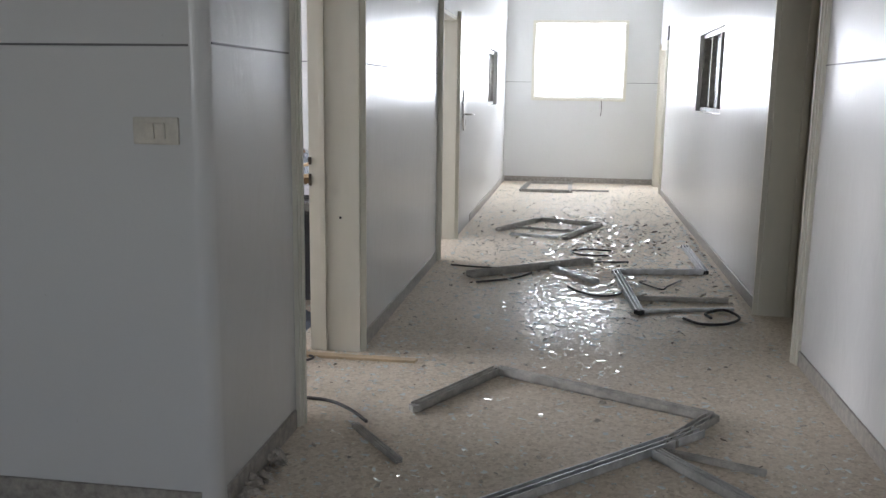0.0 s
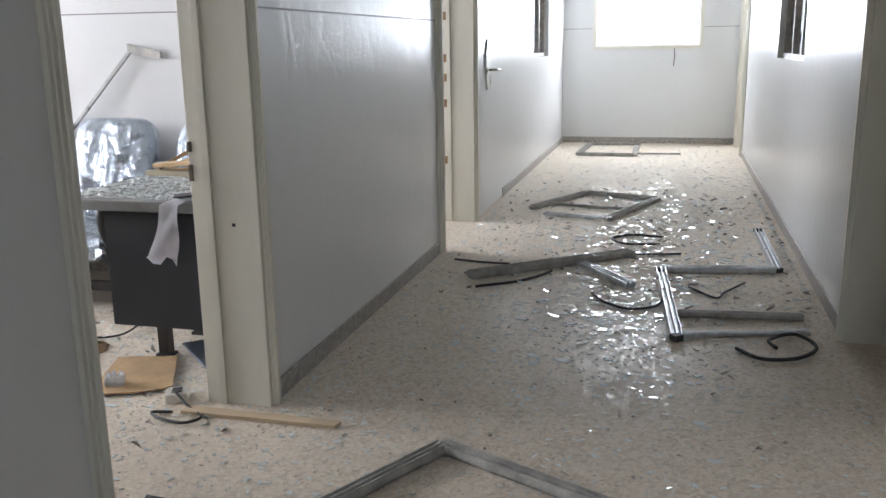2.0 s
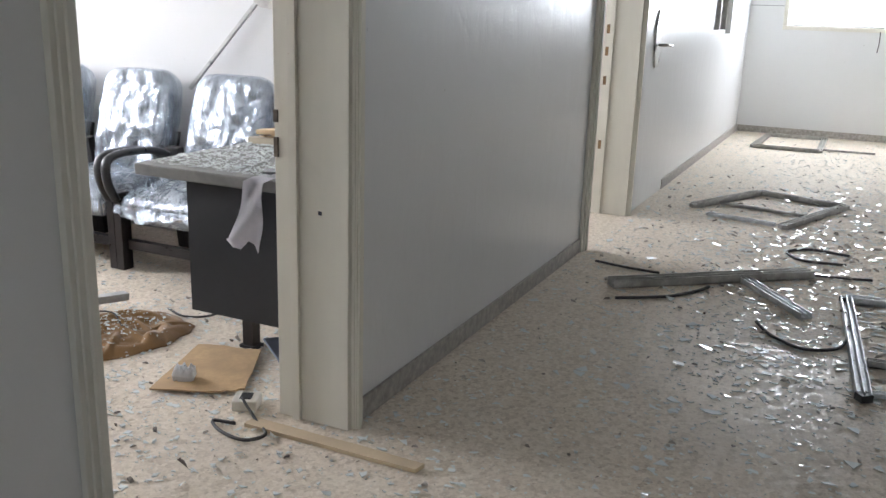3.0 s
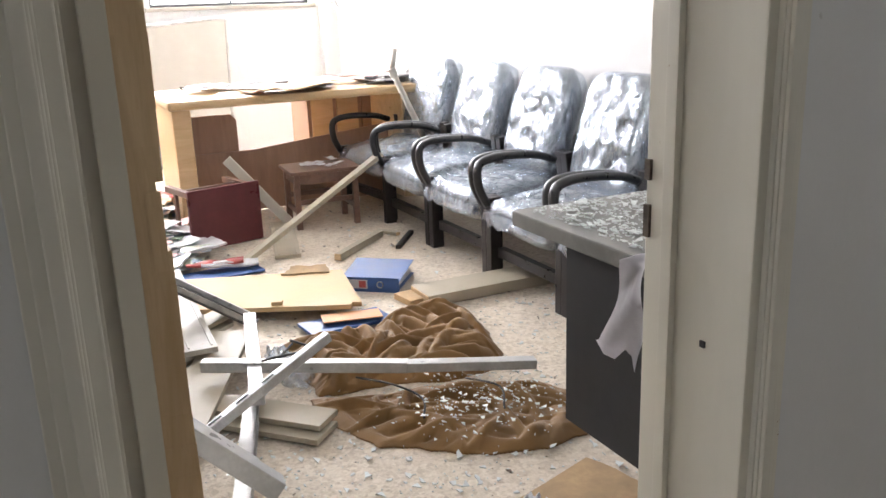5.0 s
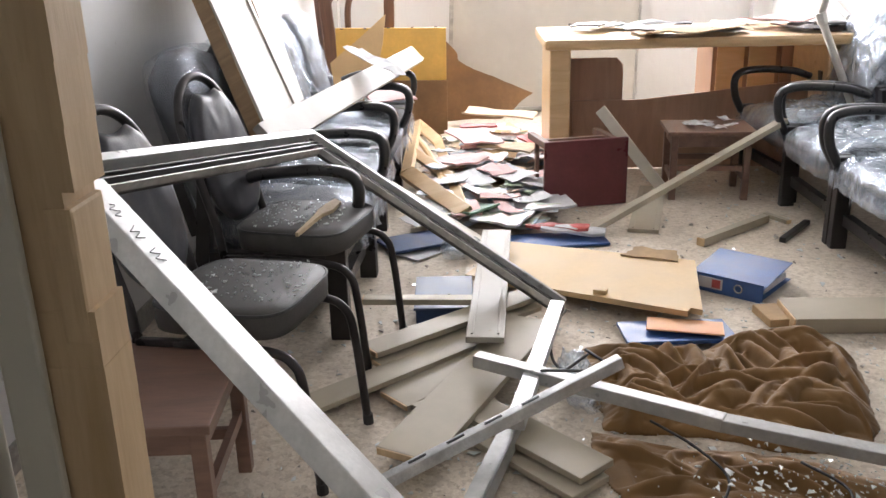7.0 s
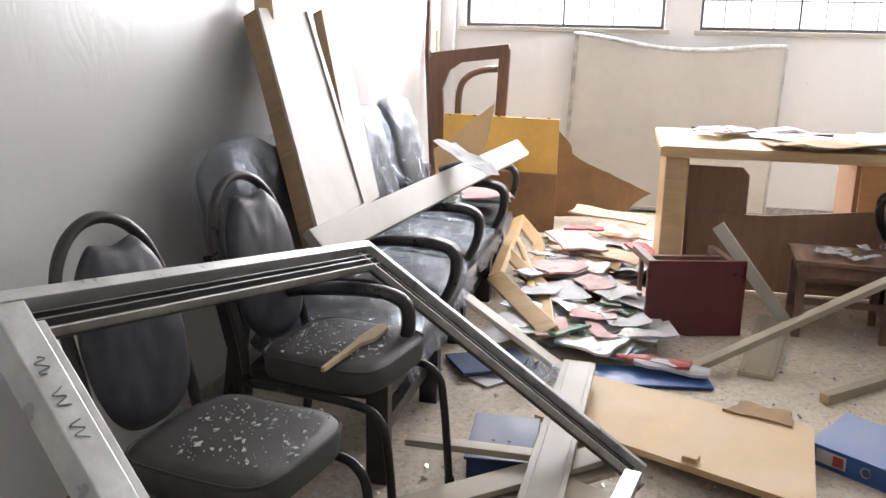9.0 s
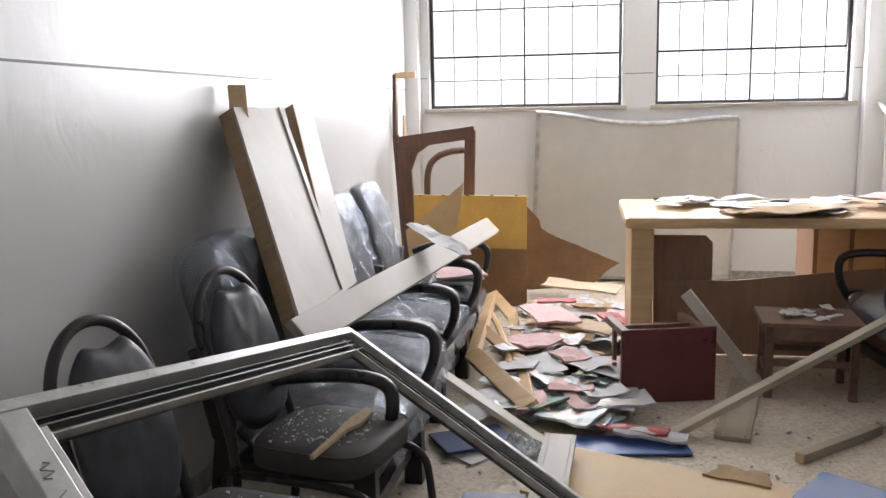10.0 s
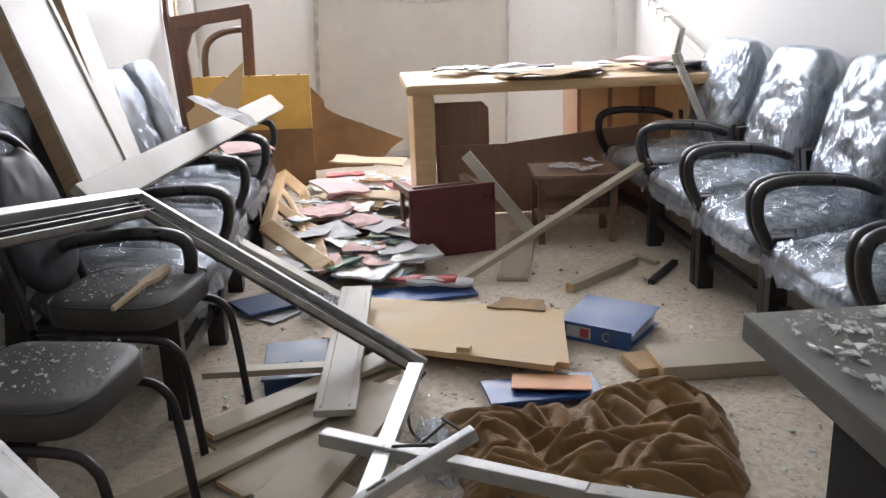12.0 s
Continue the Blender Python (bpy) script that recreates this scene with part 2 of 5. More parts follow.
MDF = plain("tan_fibreboard", (0.62, 0.44, 0.23), 0.6, vary=0.05, scale=5)
CARD = plain("cardboard", (0.50, 0.34, 0.18), 0.8, vary=0.15, scale=6)
CLOTH = cloth_mat("brown_cloth", (0.275, 0.15, 0.05))
SHIRT = cloth_mat("white_cloth", (0.78, 0.75, 0.78))
BLUEFILE = plain("blue_binder", (0.035, 0.10, 0.30), 0.4, vary=0.12, scale=12)
BLUEDARK = plain("dark_blue_box", (0.04, 0.07, 0.16), 0.7, vary=0.2, scale=9)
BLUEFADED = plain("faded_blue_card", (0.055, 0.085, 0.17), 0.55, vary=0.15, scale=9)
PAPER = plain("paper", (0.63, 0.63, 0.64), 0.7, vary=0.08, scale=7, random_tint=0.3)
PINK = plain("pink_paper", (0.78, 0.52, 0.50), 0.7, vary=0.1, random_tint=0.5)
ORANGE = plain("orange_paper", (0.80, 0.42, 0.22), 0.6, vary=0.08)
REDPAPER = plain("red_paper", (0.50, 0.09, 0.08), 0.5, vary=0.2, scale=12)
GREEN = plain("green_print", (0.13, 0.27, 0.17), 0.45, vary=0.25, scale=14)
PRINT = printed("printed_paper")
TAN = plain("manila_paper", (0.60, 0.47, 0.31), 0.7, vary=0.1, random_tint=0.5)
DARKPAPER = plain("dark_file_cover", (0.10, 0.09, 0.085), 0.5)
GLASS = glass_chips("broken_glass")
RUBBLE = plain("rubble", (0.55, 0.50, 0.43), 0.9, vary=0.3, scale=30, bump=0.6)
DARKBITS = plain("dark_debris", (0.28, 0.24, 0.20), 0.85, vary=0.3, scale=30)
PLASTICWHITE = plain("switch_plastic", (0.72, 0.68, 0.6), 0.4)
WHITEBOARD = plain("board_surface", (0.57, 0.55, 0.50), 0.4, vary=0.06, scale=2)
STRIKE = plain("tarnished_strike_plate", (0.16, 0.13, 0.10), 0.5, 0.5, vary=0.25, scale=40)
CHROME = plain("worn_chrome", (0.42, 0.41, 0.38), 0.3, 0.9, vary=0.2)
CABLE = plain("black_cable", (0.045, 0.042, 0.04), 0.6, vary=0.25)
sky_mat = Nodes("bright_sky")
sky_mat.b.inputs["Base Color"].default_value = (0, 0, 0, 1)
sky_mat.b.inputs["Emission Color"].default_value = (0.95, 0.98, 1.0, 1)
sky_mat.b.inputs["Emission Strength"].default_value = 1.7
SKYGLOW = sky_mat.m
OUTSIDE = plain("outside_ground", (0.5, 0.46, 0.38), 0.9)
# Darkness of the rooms behind the inner windows, put into a colour.
BLACKVOID = plain("unlit_room_pane", (0.05, 0.045, 0.04), 0.3)


# ---- mesh helpers ----
def finish(name, bm, material, smooth=False):
    bmesh.ops.recalc_face_normals(bm, faces=bm.faces)
    me = bpy.data.meshes.new(name)
    bm.to_mesh(me)
    bm.free()
    me.materials.append(material)
    if smooth:
        me.polygons.foreach_set("use_smooth", [True] * len(me.polygons))
    return me


def part(name, bm, material, parent, label="", smooth=False):
    ob = new(name, finish(name, bm, material, smooth))
    ob.parent = parent
    return tagged(ob, label)


def root(name, at, label, category, group="", kind=""):
    ob = new(name)
    ob.empty_display_size = 0.1
    ob.matrix_world = at if isinstance(at, Matrix) else Matrix.Translation(at)
    return tagged(ob, label, category, group, kind)


def solo(name, bm, material, label, category, group="", kind="", smooth=False):
    """One mesh thing given in world coordinates; its origin goes to the middle of its base."""
    lo = [min(v.co[i] for v in bm.verts) for i in range(3)]
    hi = [max(v.co[i] for v in bm.verts) for i in range(3)]
    at = Vector(((lo[0] + hi[0]) / 2, (lo[1] + hi[1]) / 2, lo[2]))
    bmesh.ops.translate(bm, verts=bm.verts, vec=-at)
    ob = new(name, finish(name, bm, material, smooth))
    ob.location = at
    return tagged(ob, label, category, group, kind)


def box(size, at=(0, 0, 0), turn=None, bevel=0.0, bm=None):
    """A box with its centre at `at`."""
    bm = bm or bmesh.new()
    m = Matrix.Translation(at) @ (turn or Matrix.Identity(4)) @ Matrix.Diagonal((*size, 1))
    made = bmesh.ops.create_cube(bm, size=1, matrix=m)["verts"]
    if bevel:
        edges = list({e for v in made for e in v.link_edges})
        bmesh.ops.bevel(bm, geom=edges, offset=bevel, segments=2, affect='EDGES', profile=0.6)
    return bm


def span(x0, x1, y0, y1, z0, z1, bm=None, bevel=0.0):
    return box((x1 - x0, y1 - y0, z1 - z0), ((x0 + x1) / 2, (y0 + y1) / 2, (z0 + z1) / 2), None, bevel, bm)


def frame_along(p, q, roll=0.0):
    """A pose at p whose x axis runs to q and whose z axis is as upright as can be, rolled about x."""
    d = (Vector(q) - Vector(p)).normalized()
    side = Vector((0, 0, 1)).cross(d)
    side = side.normalized() if side.length > 1e-4 else Vector((0, 1, 0))
    up = d.cross(side)
    m = Matrix((d, side, up)).transposed().to_4x4()
    return Matrix.Translation(p) @ m @ pose(0, 0, 0, roll)


def beam(p, q, wide, high, roll=0.0, bevel=0.004, bm=None):
    """A bar of that section from p to q, its section's centre on the line."""
    length = (Vector(q) - Vector(p)).length
    m = frame_along(p, q, roll)
    return box((length, wide, high), m @ Vector((length / 2, 0, 0)), m.to_3x3().to_4x4(), bevel, bm)


def channel(p, q, wide, high, roll=0.0, bm=None, wall=0.004, lips=2):
    """An aluminium profile from p to q: a web with upright ribs, open above."""
    bm = bm or bmesh.new()
    length = (Vector(q) - Vector(p)).length
    m = frame_along(p, q, roll)
    turn = m.to_3x3().to_4x4()
    box((length, wide, wall * 2), m @ Vector((length / 2, 0, -high / 2 + wall)), turn, 0, bm)
    for k in range(lips + 1):
        y = -wide / 2 + wall / 2 + (wide - wall) * k / lips
        box((length, wall, high), m @ Vector((length / 2, y, 0)), turn, 0, bm)
    return bm


def prism(points, thick, m=None, bm=None):
    """A flat plate cut to an outline in its own x and y, `thick` high, set by the pose m."""
    bm = bm or bmesh.new()
    m = m or Matrix.Identity(4)
    low = [bm.verts.new(m @ Vector((x, y, 0))) for x, y in points]
    top = [bm.verts.new(m @ Vector((x, y, thick))) for x, y in points]
    bm.faces.new(low[::-1])
    bm.faces.new(top)
    k = len(points)
    for i in range(k):
        bm.faces.new((low[i], low[(i + 1) % k], top[(i + 1) % k], top[i]))
    return bm


def smooth_line(points, steps=6):
    """Catmull-Rom through the points."""
    p = [Vector(v) for v in points]
    p = [p[0] * 2 - p[1]] + p + [p[-1] * 2 - p[-2]]
    out = []
    for i in range(1, len(p) - 2):
        for s in range(steps):
            t = s / steps
            out.append(0.5 * ((2 * p[i]) + (p[i + 1] - p[i - 1]) * t + (2 * p[i - 1] - 5 * p[i] + 4 * p[i + 1] - p[i + 2]) * t * t + (3 * p[i] - p[i - 1] - 3 * p[i + 1] + p[i + 2]) * t ** 3))
    return out + [p[-2]]


def tube(points, r, sides=8, bm=None, flat=1.0, steps=6):
    """A round or flattened bar swept along a smooth line."""
    bm = bm or bmesh.new()
    line = smooth_line(points, steps) if steps > 1 else [Vector(v) for v in points]
    rings = []
    up = Vector((0, 0, 1))
    for i, c in enumerate(line):
        d = (line[min(i + 1, len(line) - 1)] - line[max(i - 1, 0)]).normalized()
        a = d.cross(up)
        a = a.normalized() if a.length > 0.05 else Vector((1, 0, 0))
        if rings and a.dot(prev) < 0:
            a = -a
        prev = a
        b = d.cross(a).normalized()
        rings.append([bm.verts.new(c + a * r * flat * math.cos(2 * math.pi * k / sides) + b * r * math.sin(2 * math.pi * k / sides)) for k in range(sides)])
    for u, v in zip(rings, rings[1:]):
        for k in range(sides):
            bm.faces.new((u[k], u[(k + 1) % sides], v[(k + 1) % sides], v[k]))
    bm.faces.new(rings[0][::-1])
    bm.faces.new(rings[-1])
    return bm


def pillow(w, d, h, m=None, power=4.0, puff=0.25, crease=0.0, seed=0.0, n=14, ridge=0.0):
    """An upholstered pad: a rounded slab, fuller in the middle, lightly creased."""
    bm = bmesh.new()
    m = m or Matrix.Identity(4)
    made = bmesh.ops.create_grid(bm, x_segments=n, y_segments=n, size=1)["verts"]

    def shape(u, v, s):
        rr = (abs(u) ** power + abs(v) ** power) ** (1 / power)
        mx = max(abs(u), abs(v))
        k = mx / rr if rr > 0 else 1
        x, y = u * k, v * k
        edge = max(0.0, 1 - mx ** 6)
        z = s * h / 2 * (0.35 + 0.65 * edge ** 0.5 if mx < 1 else 0.0)
        z += s * h * puff * (1 - u * u) * (1 - v * v) if s > 0 else 0
        z += crease * noise.noise(Vector((u * 3 + seed, v * 3, s * 2 + seed))) * edge
        if ridge:
            a = u + 0.5 * noise.noise(Vector((u * 2 + seed, v * 2, 7)))
            b = v + 0.5 * noise.noise(Vector((u * 2, v * 2 + seed, 3)))
            f = 1 - abs(noise.noise(Vector((a * 6.5, b * 1.8 + seed, s)))) * 2.2
            g = 1 - abs(noise.noise(Vector((a * 3 + b * 6, b * 4 - seed, s + 5)))) * 2.2
            z += s * ridge * (max(0, f) + 0.6 * max(0, g)) * (0.3 + 0.7 * edge)
        return Vector((x * w / 2, y * d / 2, z))
    other = {}
    faces = list(bm.faces)
    uv = {v: (v.co.x, v.co.y) for v in made}
    for v in made:
        u, w2 = uv[v]
        if max(abs(u), abs(w2)) > 0.999:
            other[v] = v
        else:
            other[v] = bm.verts.new((0, 0, 0))
    for f in faces:
        bm.faces.new([other[v] for v in reversed(f.verts)])
    for v in made:
        u, w2 = uv[v]
        v.co = m @ shape(u, w2, 1)
        if other[v] is not v:
            other[v].co = m @ shape(u, w2, -1)
    return bm


def sheet(w, d, m, curl=0.02, seed=0.0, n=5, thick=0.0015):
    """A sheet of paper with a slight curl and some thickness."""
    bm = bmesh.new()
    rows = []
    for s in (0, 1):
        rows.append([[bm.verts.new(m @ Vector((w * (i / n - 0.5), d * (j / n - 0.5),
                     thick * s + curl * (noise.noise(Vector((i * 0.45 + seed, j * 0.45, seed * 1.7))) + 0.55) * 1.2))) for j in range(n + 1)] for i in range(n + 1)])
    lo, hi = rows
    for i in range(n):
        for j in range(n):
            bm.faces.new((hi[i][j], hi[i + 1][j], hi[i + 1][j + 1], hi[i][j + 1]))
            bm.faces.new((lo[i][j], lo[i][j + 1], lo[i + 1][j + 1], lo[i + 1][j]))
    ring = [(i, 0) for i in range(n)] + [(n, j) for j in range(n)] + [(n - i, n) for i in range(n)] + [(0, n - j) for j in range(n)]
    for a, b in zip(ring, ring[1:] + ring[:1]):
        bm.faces.new((lo[a[0]][a[1]], lo[b[0]][b[1]], hi[b[0]][b[1]], hi[a[0]][a[1]]))
    return bm


def ragged(points, seed, amount, steps=6):
    """An outline with torn edges."""
    out = []
    for i, (a, b) in enumerate(zip(points, points[1:] + points[:1])):
        for s in range(steps):
            t = s / steps
            k = amount * noise.noise(Vector((i * 7.3 + s * 1.9, seed, 0.3))) * (0 if s == 0 else 1)
            out.append((a[0] + (b[0] - a[0]) * t + k, a[1] + (b[1] - a[1]) * t - k))
    return out


# ---- structure ----
XL, XR, YF, H = -0.637, 1.725, 16.232, 3.0      # corridor faces and height
WALLIN = -0.90                                   # room side of the corridor wall
XW, YL, YR = -7.68, 4.80, 8.42                   # room: window wall, side walls


def setting(name, bm, material, label, category):
    return solo(name, bm, material, label, category, kind="structure")


bm = span(-8.1, 4.2, -3.2, 16.7, -0.12, 0.0)
setting("floor", bm, FLOOR, "beige terrazzo floor covered with dust, grit and broken glass", "floor")
bm = span(-8.1, 4.2, -3.2, 16.7, H, H + 0.12)
setting("ceiling", bm, CEILING, "plain white painted ceiling", "ceiling")


def wall_with_holes(axis, c0, c1, a0, a1, holes):
    """A wall between c0 and c1 across, from a0 to a1 along; holes: (from, to, sill, head) along it."""
    bm = bmesh.new()

    def put(s, e, z0, z1):
        if e - s > 1e-4 and z1 - z0 > 1e-4:
            span(*((c0, c1, s, e) if axis == "y" else (s, e, c0, c1)), z0, z1, bm)
    at = a0
    for s, e, sill, head in sorted(holes):
        put(at, s, 0, H)
        put(s, e, 0, sill)
        put(s, e, head, H)
        at = e
    put(at, a1, 0, H)
    return bm


DOOR = 2.1
setting("wall_corridor_west", wall_with_holes("y", WALLIN, XL, 4.80, YF, [(5.595, 6.68, 0, DOOR), (9.38, 10.46, 0, DOOR), (13.45, 14.7, 1.24, 1.97)]),
        WALL, "grey-white glossy painted corridor wall", "wall")
setting("wall_corridor_east", wall_with_holes("y", XR, 1.97, -3.0, YF, [(6.93, 7.97, 0, DOOR), (10.1, 11.72, 1.25, 2.02), (14.95, 15.95, 0, DOOR)]),
        WALL, "grey-white glossy painted corridor wall", "wall")
setting("wall_corridor_end", wall_with_holes("x", YF, YF + 0.24, -3.2, 4.0, [(-0.18, 1.19, 1.34, 2.475)]), WALL, "grey-white painted end wall", "wall")
bend = [(XL - 0.055 + 0.055 * math.sin(a), 4.79 - 0.055 * math.cos(a)) for a in [math.pi / 2 * i / 10 for i in range(11)]]
setting("wall_corner", prism([(WALLIN, 4.80), (WALLIN, 4.735)] + bend + [(XL, 4.80)], H), WALL, "rounded painted corner of the corridor wall", "wall")
setting("wall_partition", wall_with_holes("x", 4.735, YL, XW, WALLIN, []), WALL, "grey-white glossy painted partition wall", "wall")
setting("wall_room_side", wall_with_holes("x", YR, YR + 0.15, XW, WALLIN, []), WALL, "off-white painted room wall", "wall")
setting("wall_window", wall_with_holes("y", XW - 0.26, XW, 2.0, 10.0, [(4.97, 6.50, 1.40, 2.78), (6.76, 8.20, 1.40, 2.78)]), WALL, "off-white painted wall with two barred windows", "wall")
# Out of view; its window opening is added for the hall's fill lamp.
setting("wall_hall_back", wall_with_holes("x", -3.2, -3.0, -4.2, 2.0, [(-0.7, 1.3, 1.2, 2.5)]), WALL, "off-white hall wall", "wall")
setting("wall_hall_side", span(-4.2, -4.0, -3.0, 4.735, 0, H), WALL, "off-white hall wall", "wall")
setting("wall_next_room", wall_with_holes("y", -3.2, -3.0, YR + 0.15, YF, [(9.1, 10.7, 1.2, 2.4)]), WALL, "plain wall of the neighbouring room", "wall")
setting("wall_side_rooms", span(3.8, 4.0, -3.0, YF, 0, H), WALL, "plain wall of the rooms across the corridor", "wall")
setting("wall_side_partition", span(1.97, 3.8, 12.6, 12.75, 0, H), WALL, "plain partition wall", "wall")
setting("ground", span(-60, 60, -60, 80, -0.9, -0.8), OUTSIDE, "pale dusty ground outside", "ground")

setting("backdrop", span(-16.2, -16, -8, 22, -0.8, 14), SKYGLOW, "bright hazy sky outside the room windows", "sky")
setting("backdrop", span(-12, 14, 26, 26.2, -0.8, 14), SKYGLOW, "bright hazy sky beyond the corridor window", "sky")

# pilaster and pipe in the corner of the room
setting("trim", span(XW, XW + 0.12, YL, 4.90, 0, H), WALL, "narrow painted pilaster in the corner", "trim")
setting("trim", span(XW, XW + 0.10, 8.27, YR, 0, H), WALL, "narrow painted pilaster in the corner", "trim")


def skirting(x0, x1, y0, y1):
    setting("baseboard", span(x0, x1, y0, y1, 0.002, 0.085, bevel=0.003), SKIRT, "low grey terrazzo skirting", "baseboard")


for a, b in ((4.80, 5.53), (6.74, 9.30), (11.62, YF)):
    skirting(XL, XL + 0.012, a, b)
for a, b in ((-3.0, 6.88), (8.02, 14.9)):
    skirting(XR - 0.012, XR, a, b)
skirting(XL + 0.014, XR - 0.014, YF - 0.012, YF)
skirting(-4.0, XL - 0.06, 4.723, 4.735)
skirting(XW + 0.13, WALLIN - 0.02, YL, YL + 0.012)
skirting(XW + 0.13, WALLIN - 0.02, YR - 0.012, YR)
skirting(XW, XW + 0.012, 4.92, 8.25)


def dado(x0, x1, y0, y1, z):
    setting("trim", span(x0, x1, y0, y1, z, z + 0.007), LINE, "thin dark painted dado line", "trim")


dado(-4.0, XL - 0.05, 4.732, 4.735, 1.545)
for a, b in ((4.79, 5.53), (6.74, 9.30), (11.62, 13.4), (14.75, YF)):
    dado(XL, XL + 0.003, a, b, 1.555)
for a, b in ((-3.0, 6.88), (8.02, 10.05), (11.8, 14.9)):
    dado(XR - 0.003, XR, a, b, 1.57)
dado(XL + 0.004, -0.24, YF - 0.003, YF, 1.57)
dado(1.25, XR - 0.004, YF - 0.003, YF, 1.57)
dado(XW + 0.125, WALLIN - 0.02, YL, YL + 0.003, 1.555)
dado(XW + 0.105, WALLIN - 0.02, YR - 0.003, YR, 1.615)
for a, b in ((4.905, 4.955), (6.52, 6.74), (8.215, 8.265)):
    dado(XW, XW + 0.003, a, b, 1.64)


# windows
def window(name, axis, face, a0, a1, z0, z1, label, bars=True, dark=False):
    """A window set in a wall; axis: the direction it runs in; face: where the frame's middle lies."""
    r = root(name, (0, 0, 0), label, "window", kind="structure")

    def slab(a, b, u, v, t, off=0.0):
        c0, c1 = face + off - t / 2, face + off + t / 2
        return span(*((c0, c1, a, b) if axis == "y" else (a, b, c0, c1)), u, v)
    w = 0.024
    material = IRON if dark else ALUWHITE
    for nm, args in (("window_frame", (a0, a1, z0, z0 + w)), ("window_frame", (a0, a1, z1 - w, z1)), ("window_frame", (a0, a0 + w, z0 + w, z1 - w)), ("window_frame", (a1 - w, a1, z0 + w, z1 - w))):
        part(nm, slab(*args, 0.05), material, r)
    if bars:
        k = max(2, round((a1 - a0) / 0.185))
        for i in range(1, k):
            a = a0 + (a1 - a0) * i / k
            mid = i == k // 2
            t = 0.014 if mid else 0.007
            part("upright_bar", slab(a - t / 2, a + t / 2, z0 + w, z1 - w, t, 0.0 if mid else 0.004), IRON, r)
        for z, t in ((z0 + 0.22, 0.008), (z0 + 0.41, 0.016), (z0 + 0.78, 0.010), (z0 + 1.1, 0.012)):
            if z < z1 - 0.1:
                part("cross_bar", slab(a0 + w, a1 - w, z - t / 2, z + t / 2, t, -0.014), IRON, r)
    return r


window("window_1", "y", XW - 0.10, 4.97, 6.50, 1.40, 2.78, "room window with dark iron grille and no glass", dark=True)
window("window_2", "y", XW - 0.10, 6.76, 8.20, 1.40, 2.78, "room window with dark iron grille and no glass", dark=True)
window("window_3", "x", YF + 0.10, -0.18, 1.19, 1.34, 2.475, "bright corridor end window with a white frame, glass gone", bars=False)
for nm, x0, a0, a1, z0, z1, lab in (("window_4", 1.80, 10.1, 11.72, 1.25, 2.02, "inner corridor window with dark openings and white mullions"), ("window_5", -0.72, 13.45, 14.7, 1.24, 1.97, "dark inner window high in the corridor wall")):
    r = root(nm, (0, 0, 0), lab, "window", kind="structure")
    for s, e in ((a0, a0 + 0.04), (a1 - 0.04, a1)):
        part("window_frame", span(x0 - 0.03, x0 + 0.03, s, e, z0, z1), ALUDUST, r)
    for s, e in ((z0, z0 + 0.04), (z1 - 0.04, z1)):
        part("window_frame", span(x0 - 0.03, x0 + 0.03, a0 + 0.04, a1 - 0.04, s, e), ALUWHITE, r)
    for k in (1, 2):
        y = a0 + (a1 - a0) * k / 3
        part("mullion", span(x0 - 0.025, x0 + 0.025, y - 0.02, y + 0.02, z0 + 0.04, z1 - 0.04), ALUDUST, r)
    # Dark sheet standing in for the unlit room beyond the opening.
    part("pane", span(x0 + (0.05 if x0 > 0 else -0.06), x0 + (0.06 if x0 > 0 else -0.05), a0, a1, z0, z1), BLACKVOID, r, "pane coloured dark for the unlit room behind")
for a0, a1, z0, z1 in ((-0.23, 1.24, 1.29, 1.34), (-0.23, 1.24, 2.475, 2.52)):
    setting("trim", span(a0, a1, YF - 0.012, YF, z0, z1, bevel=0.003), CREAM, "painted window surround", "trim")
for a0, a1 in ((-0.23, -0.18), (1.19, 1.24)):
    setting("trim", span(a0, a1, YF - 0.012, YF, 1.34, 2.475, bevel=0.003), CREAM, "painted window surround", "trim")
setting("trim", span(XW, XW + 0.03, 4.93, 6.54, 1.365, 1.40, bevel=0.004), WHITE, "painted window sill with chips", "trim")
setting("trim", span(XW, XW + 0.03, 6.72, 8.24, 1.365, 1.40, bevel=0.004), WHITE, "painted window sill with chips", "trim")


# door frames
def door_frame(name, y0, y1, x_out, x_in, label, broad=1.0):
    """A cream painted timber frame lining an opening, with stepped mouldings."""
    r = root(name, (0, 0, 0), label, "door frame", kind="structure")
    s = 1 if x_out > x_in else -1
    lo, hi = min(x_out, x_in), max(x_out, x_in)
    for y, d in ((y0, 1), (y1, -1)):
        bm = span(lo - 0.008, hi + 0.008, *sorted((y, y + d * 0.035)), 0, DOOR, None, 0.003)
        part("jamb", bm, CREAM, r)
        bm = bmesh.new()
        for k, (w, t) in enumerate(((0.075, 0.010), (0.05, 0.017), (0.022, 0.025))):
            span(*sorted((x_out + s * (0.009 + t), x_out)), *sorted((y + d * (0.014 - 0.004 * k), y - d * w * broad)), 0, DOOR + 0.05, bm, 0.002)
        part("architrave", bm, CREAM, r)
        part("door_stop", span(*sorted((x_in + s * 0.055, x_in + s * 0.085)), *sorted((y + d * 0.035, y + d * 0.05)), 0, DOOR, None, 0.002), CREAM, r)
    part("head", span(lo, hi, y0 + 0.036, y1 - 0.036, DOOR - 0.035, DOOR - 0.001), CREAM, r)
    return r


d1 = door_frame("door_1", 5.595, 6.68, XL, WALLIN, "cream painted timber door frame, door torn off", 0.6)
for z, tall_ in ((0.945, 0.032), (1.045, 0.02)):
    part("strike_plate", span(-0.907, -0.892, 6.638, 6.647, z - tall_, z + tall_), STRIKE, d1, "tarnished metal strike plate")
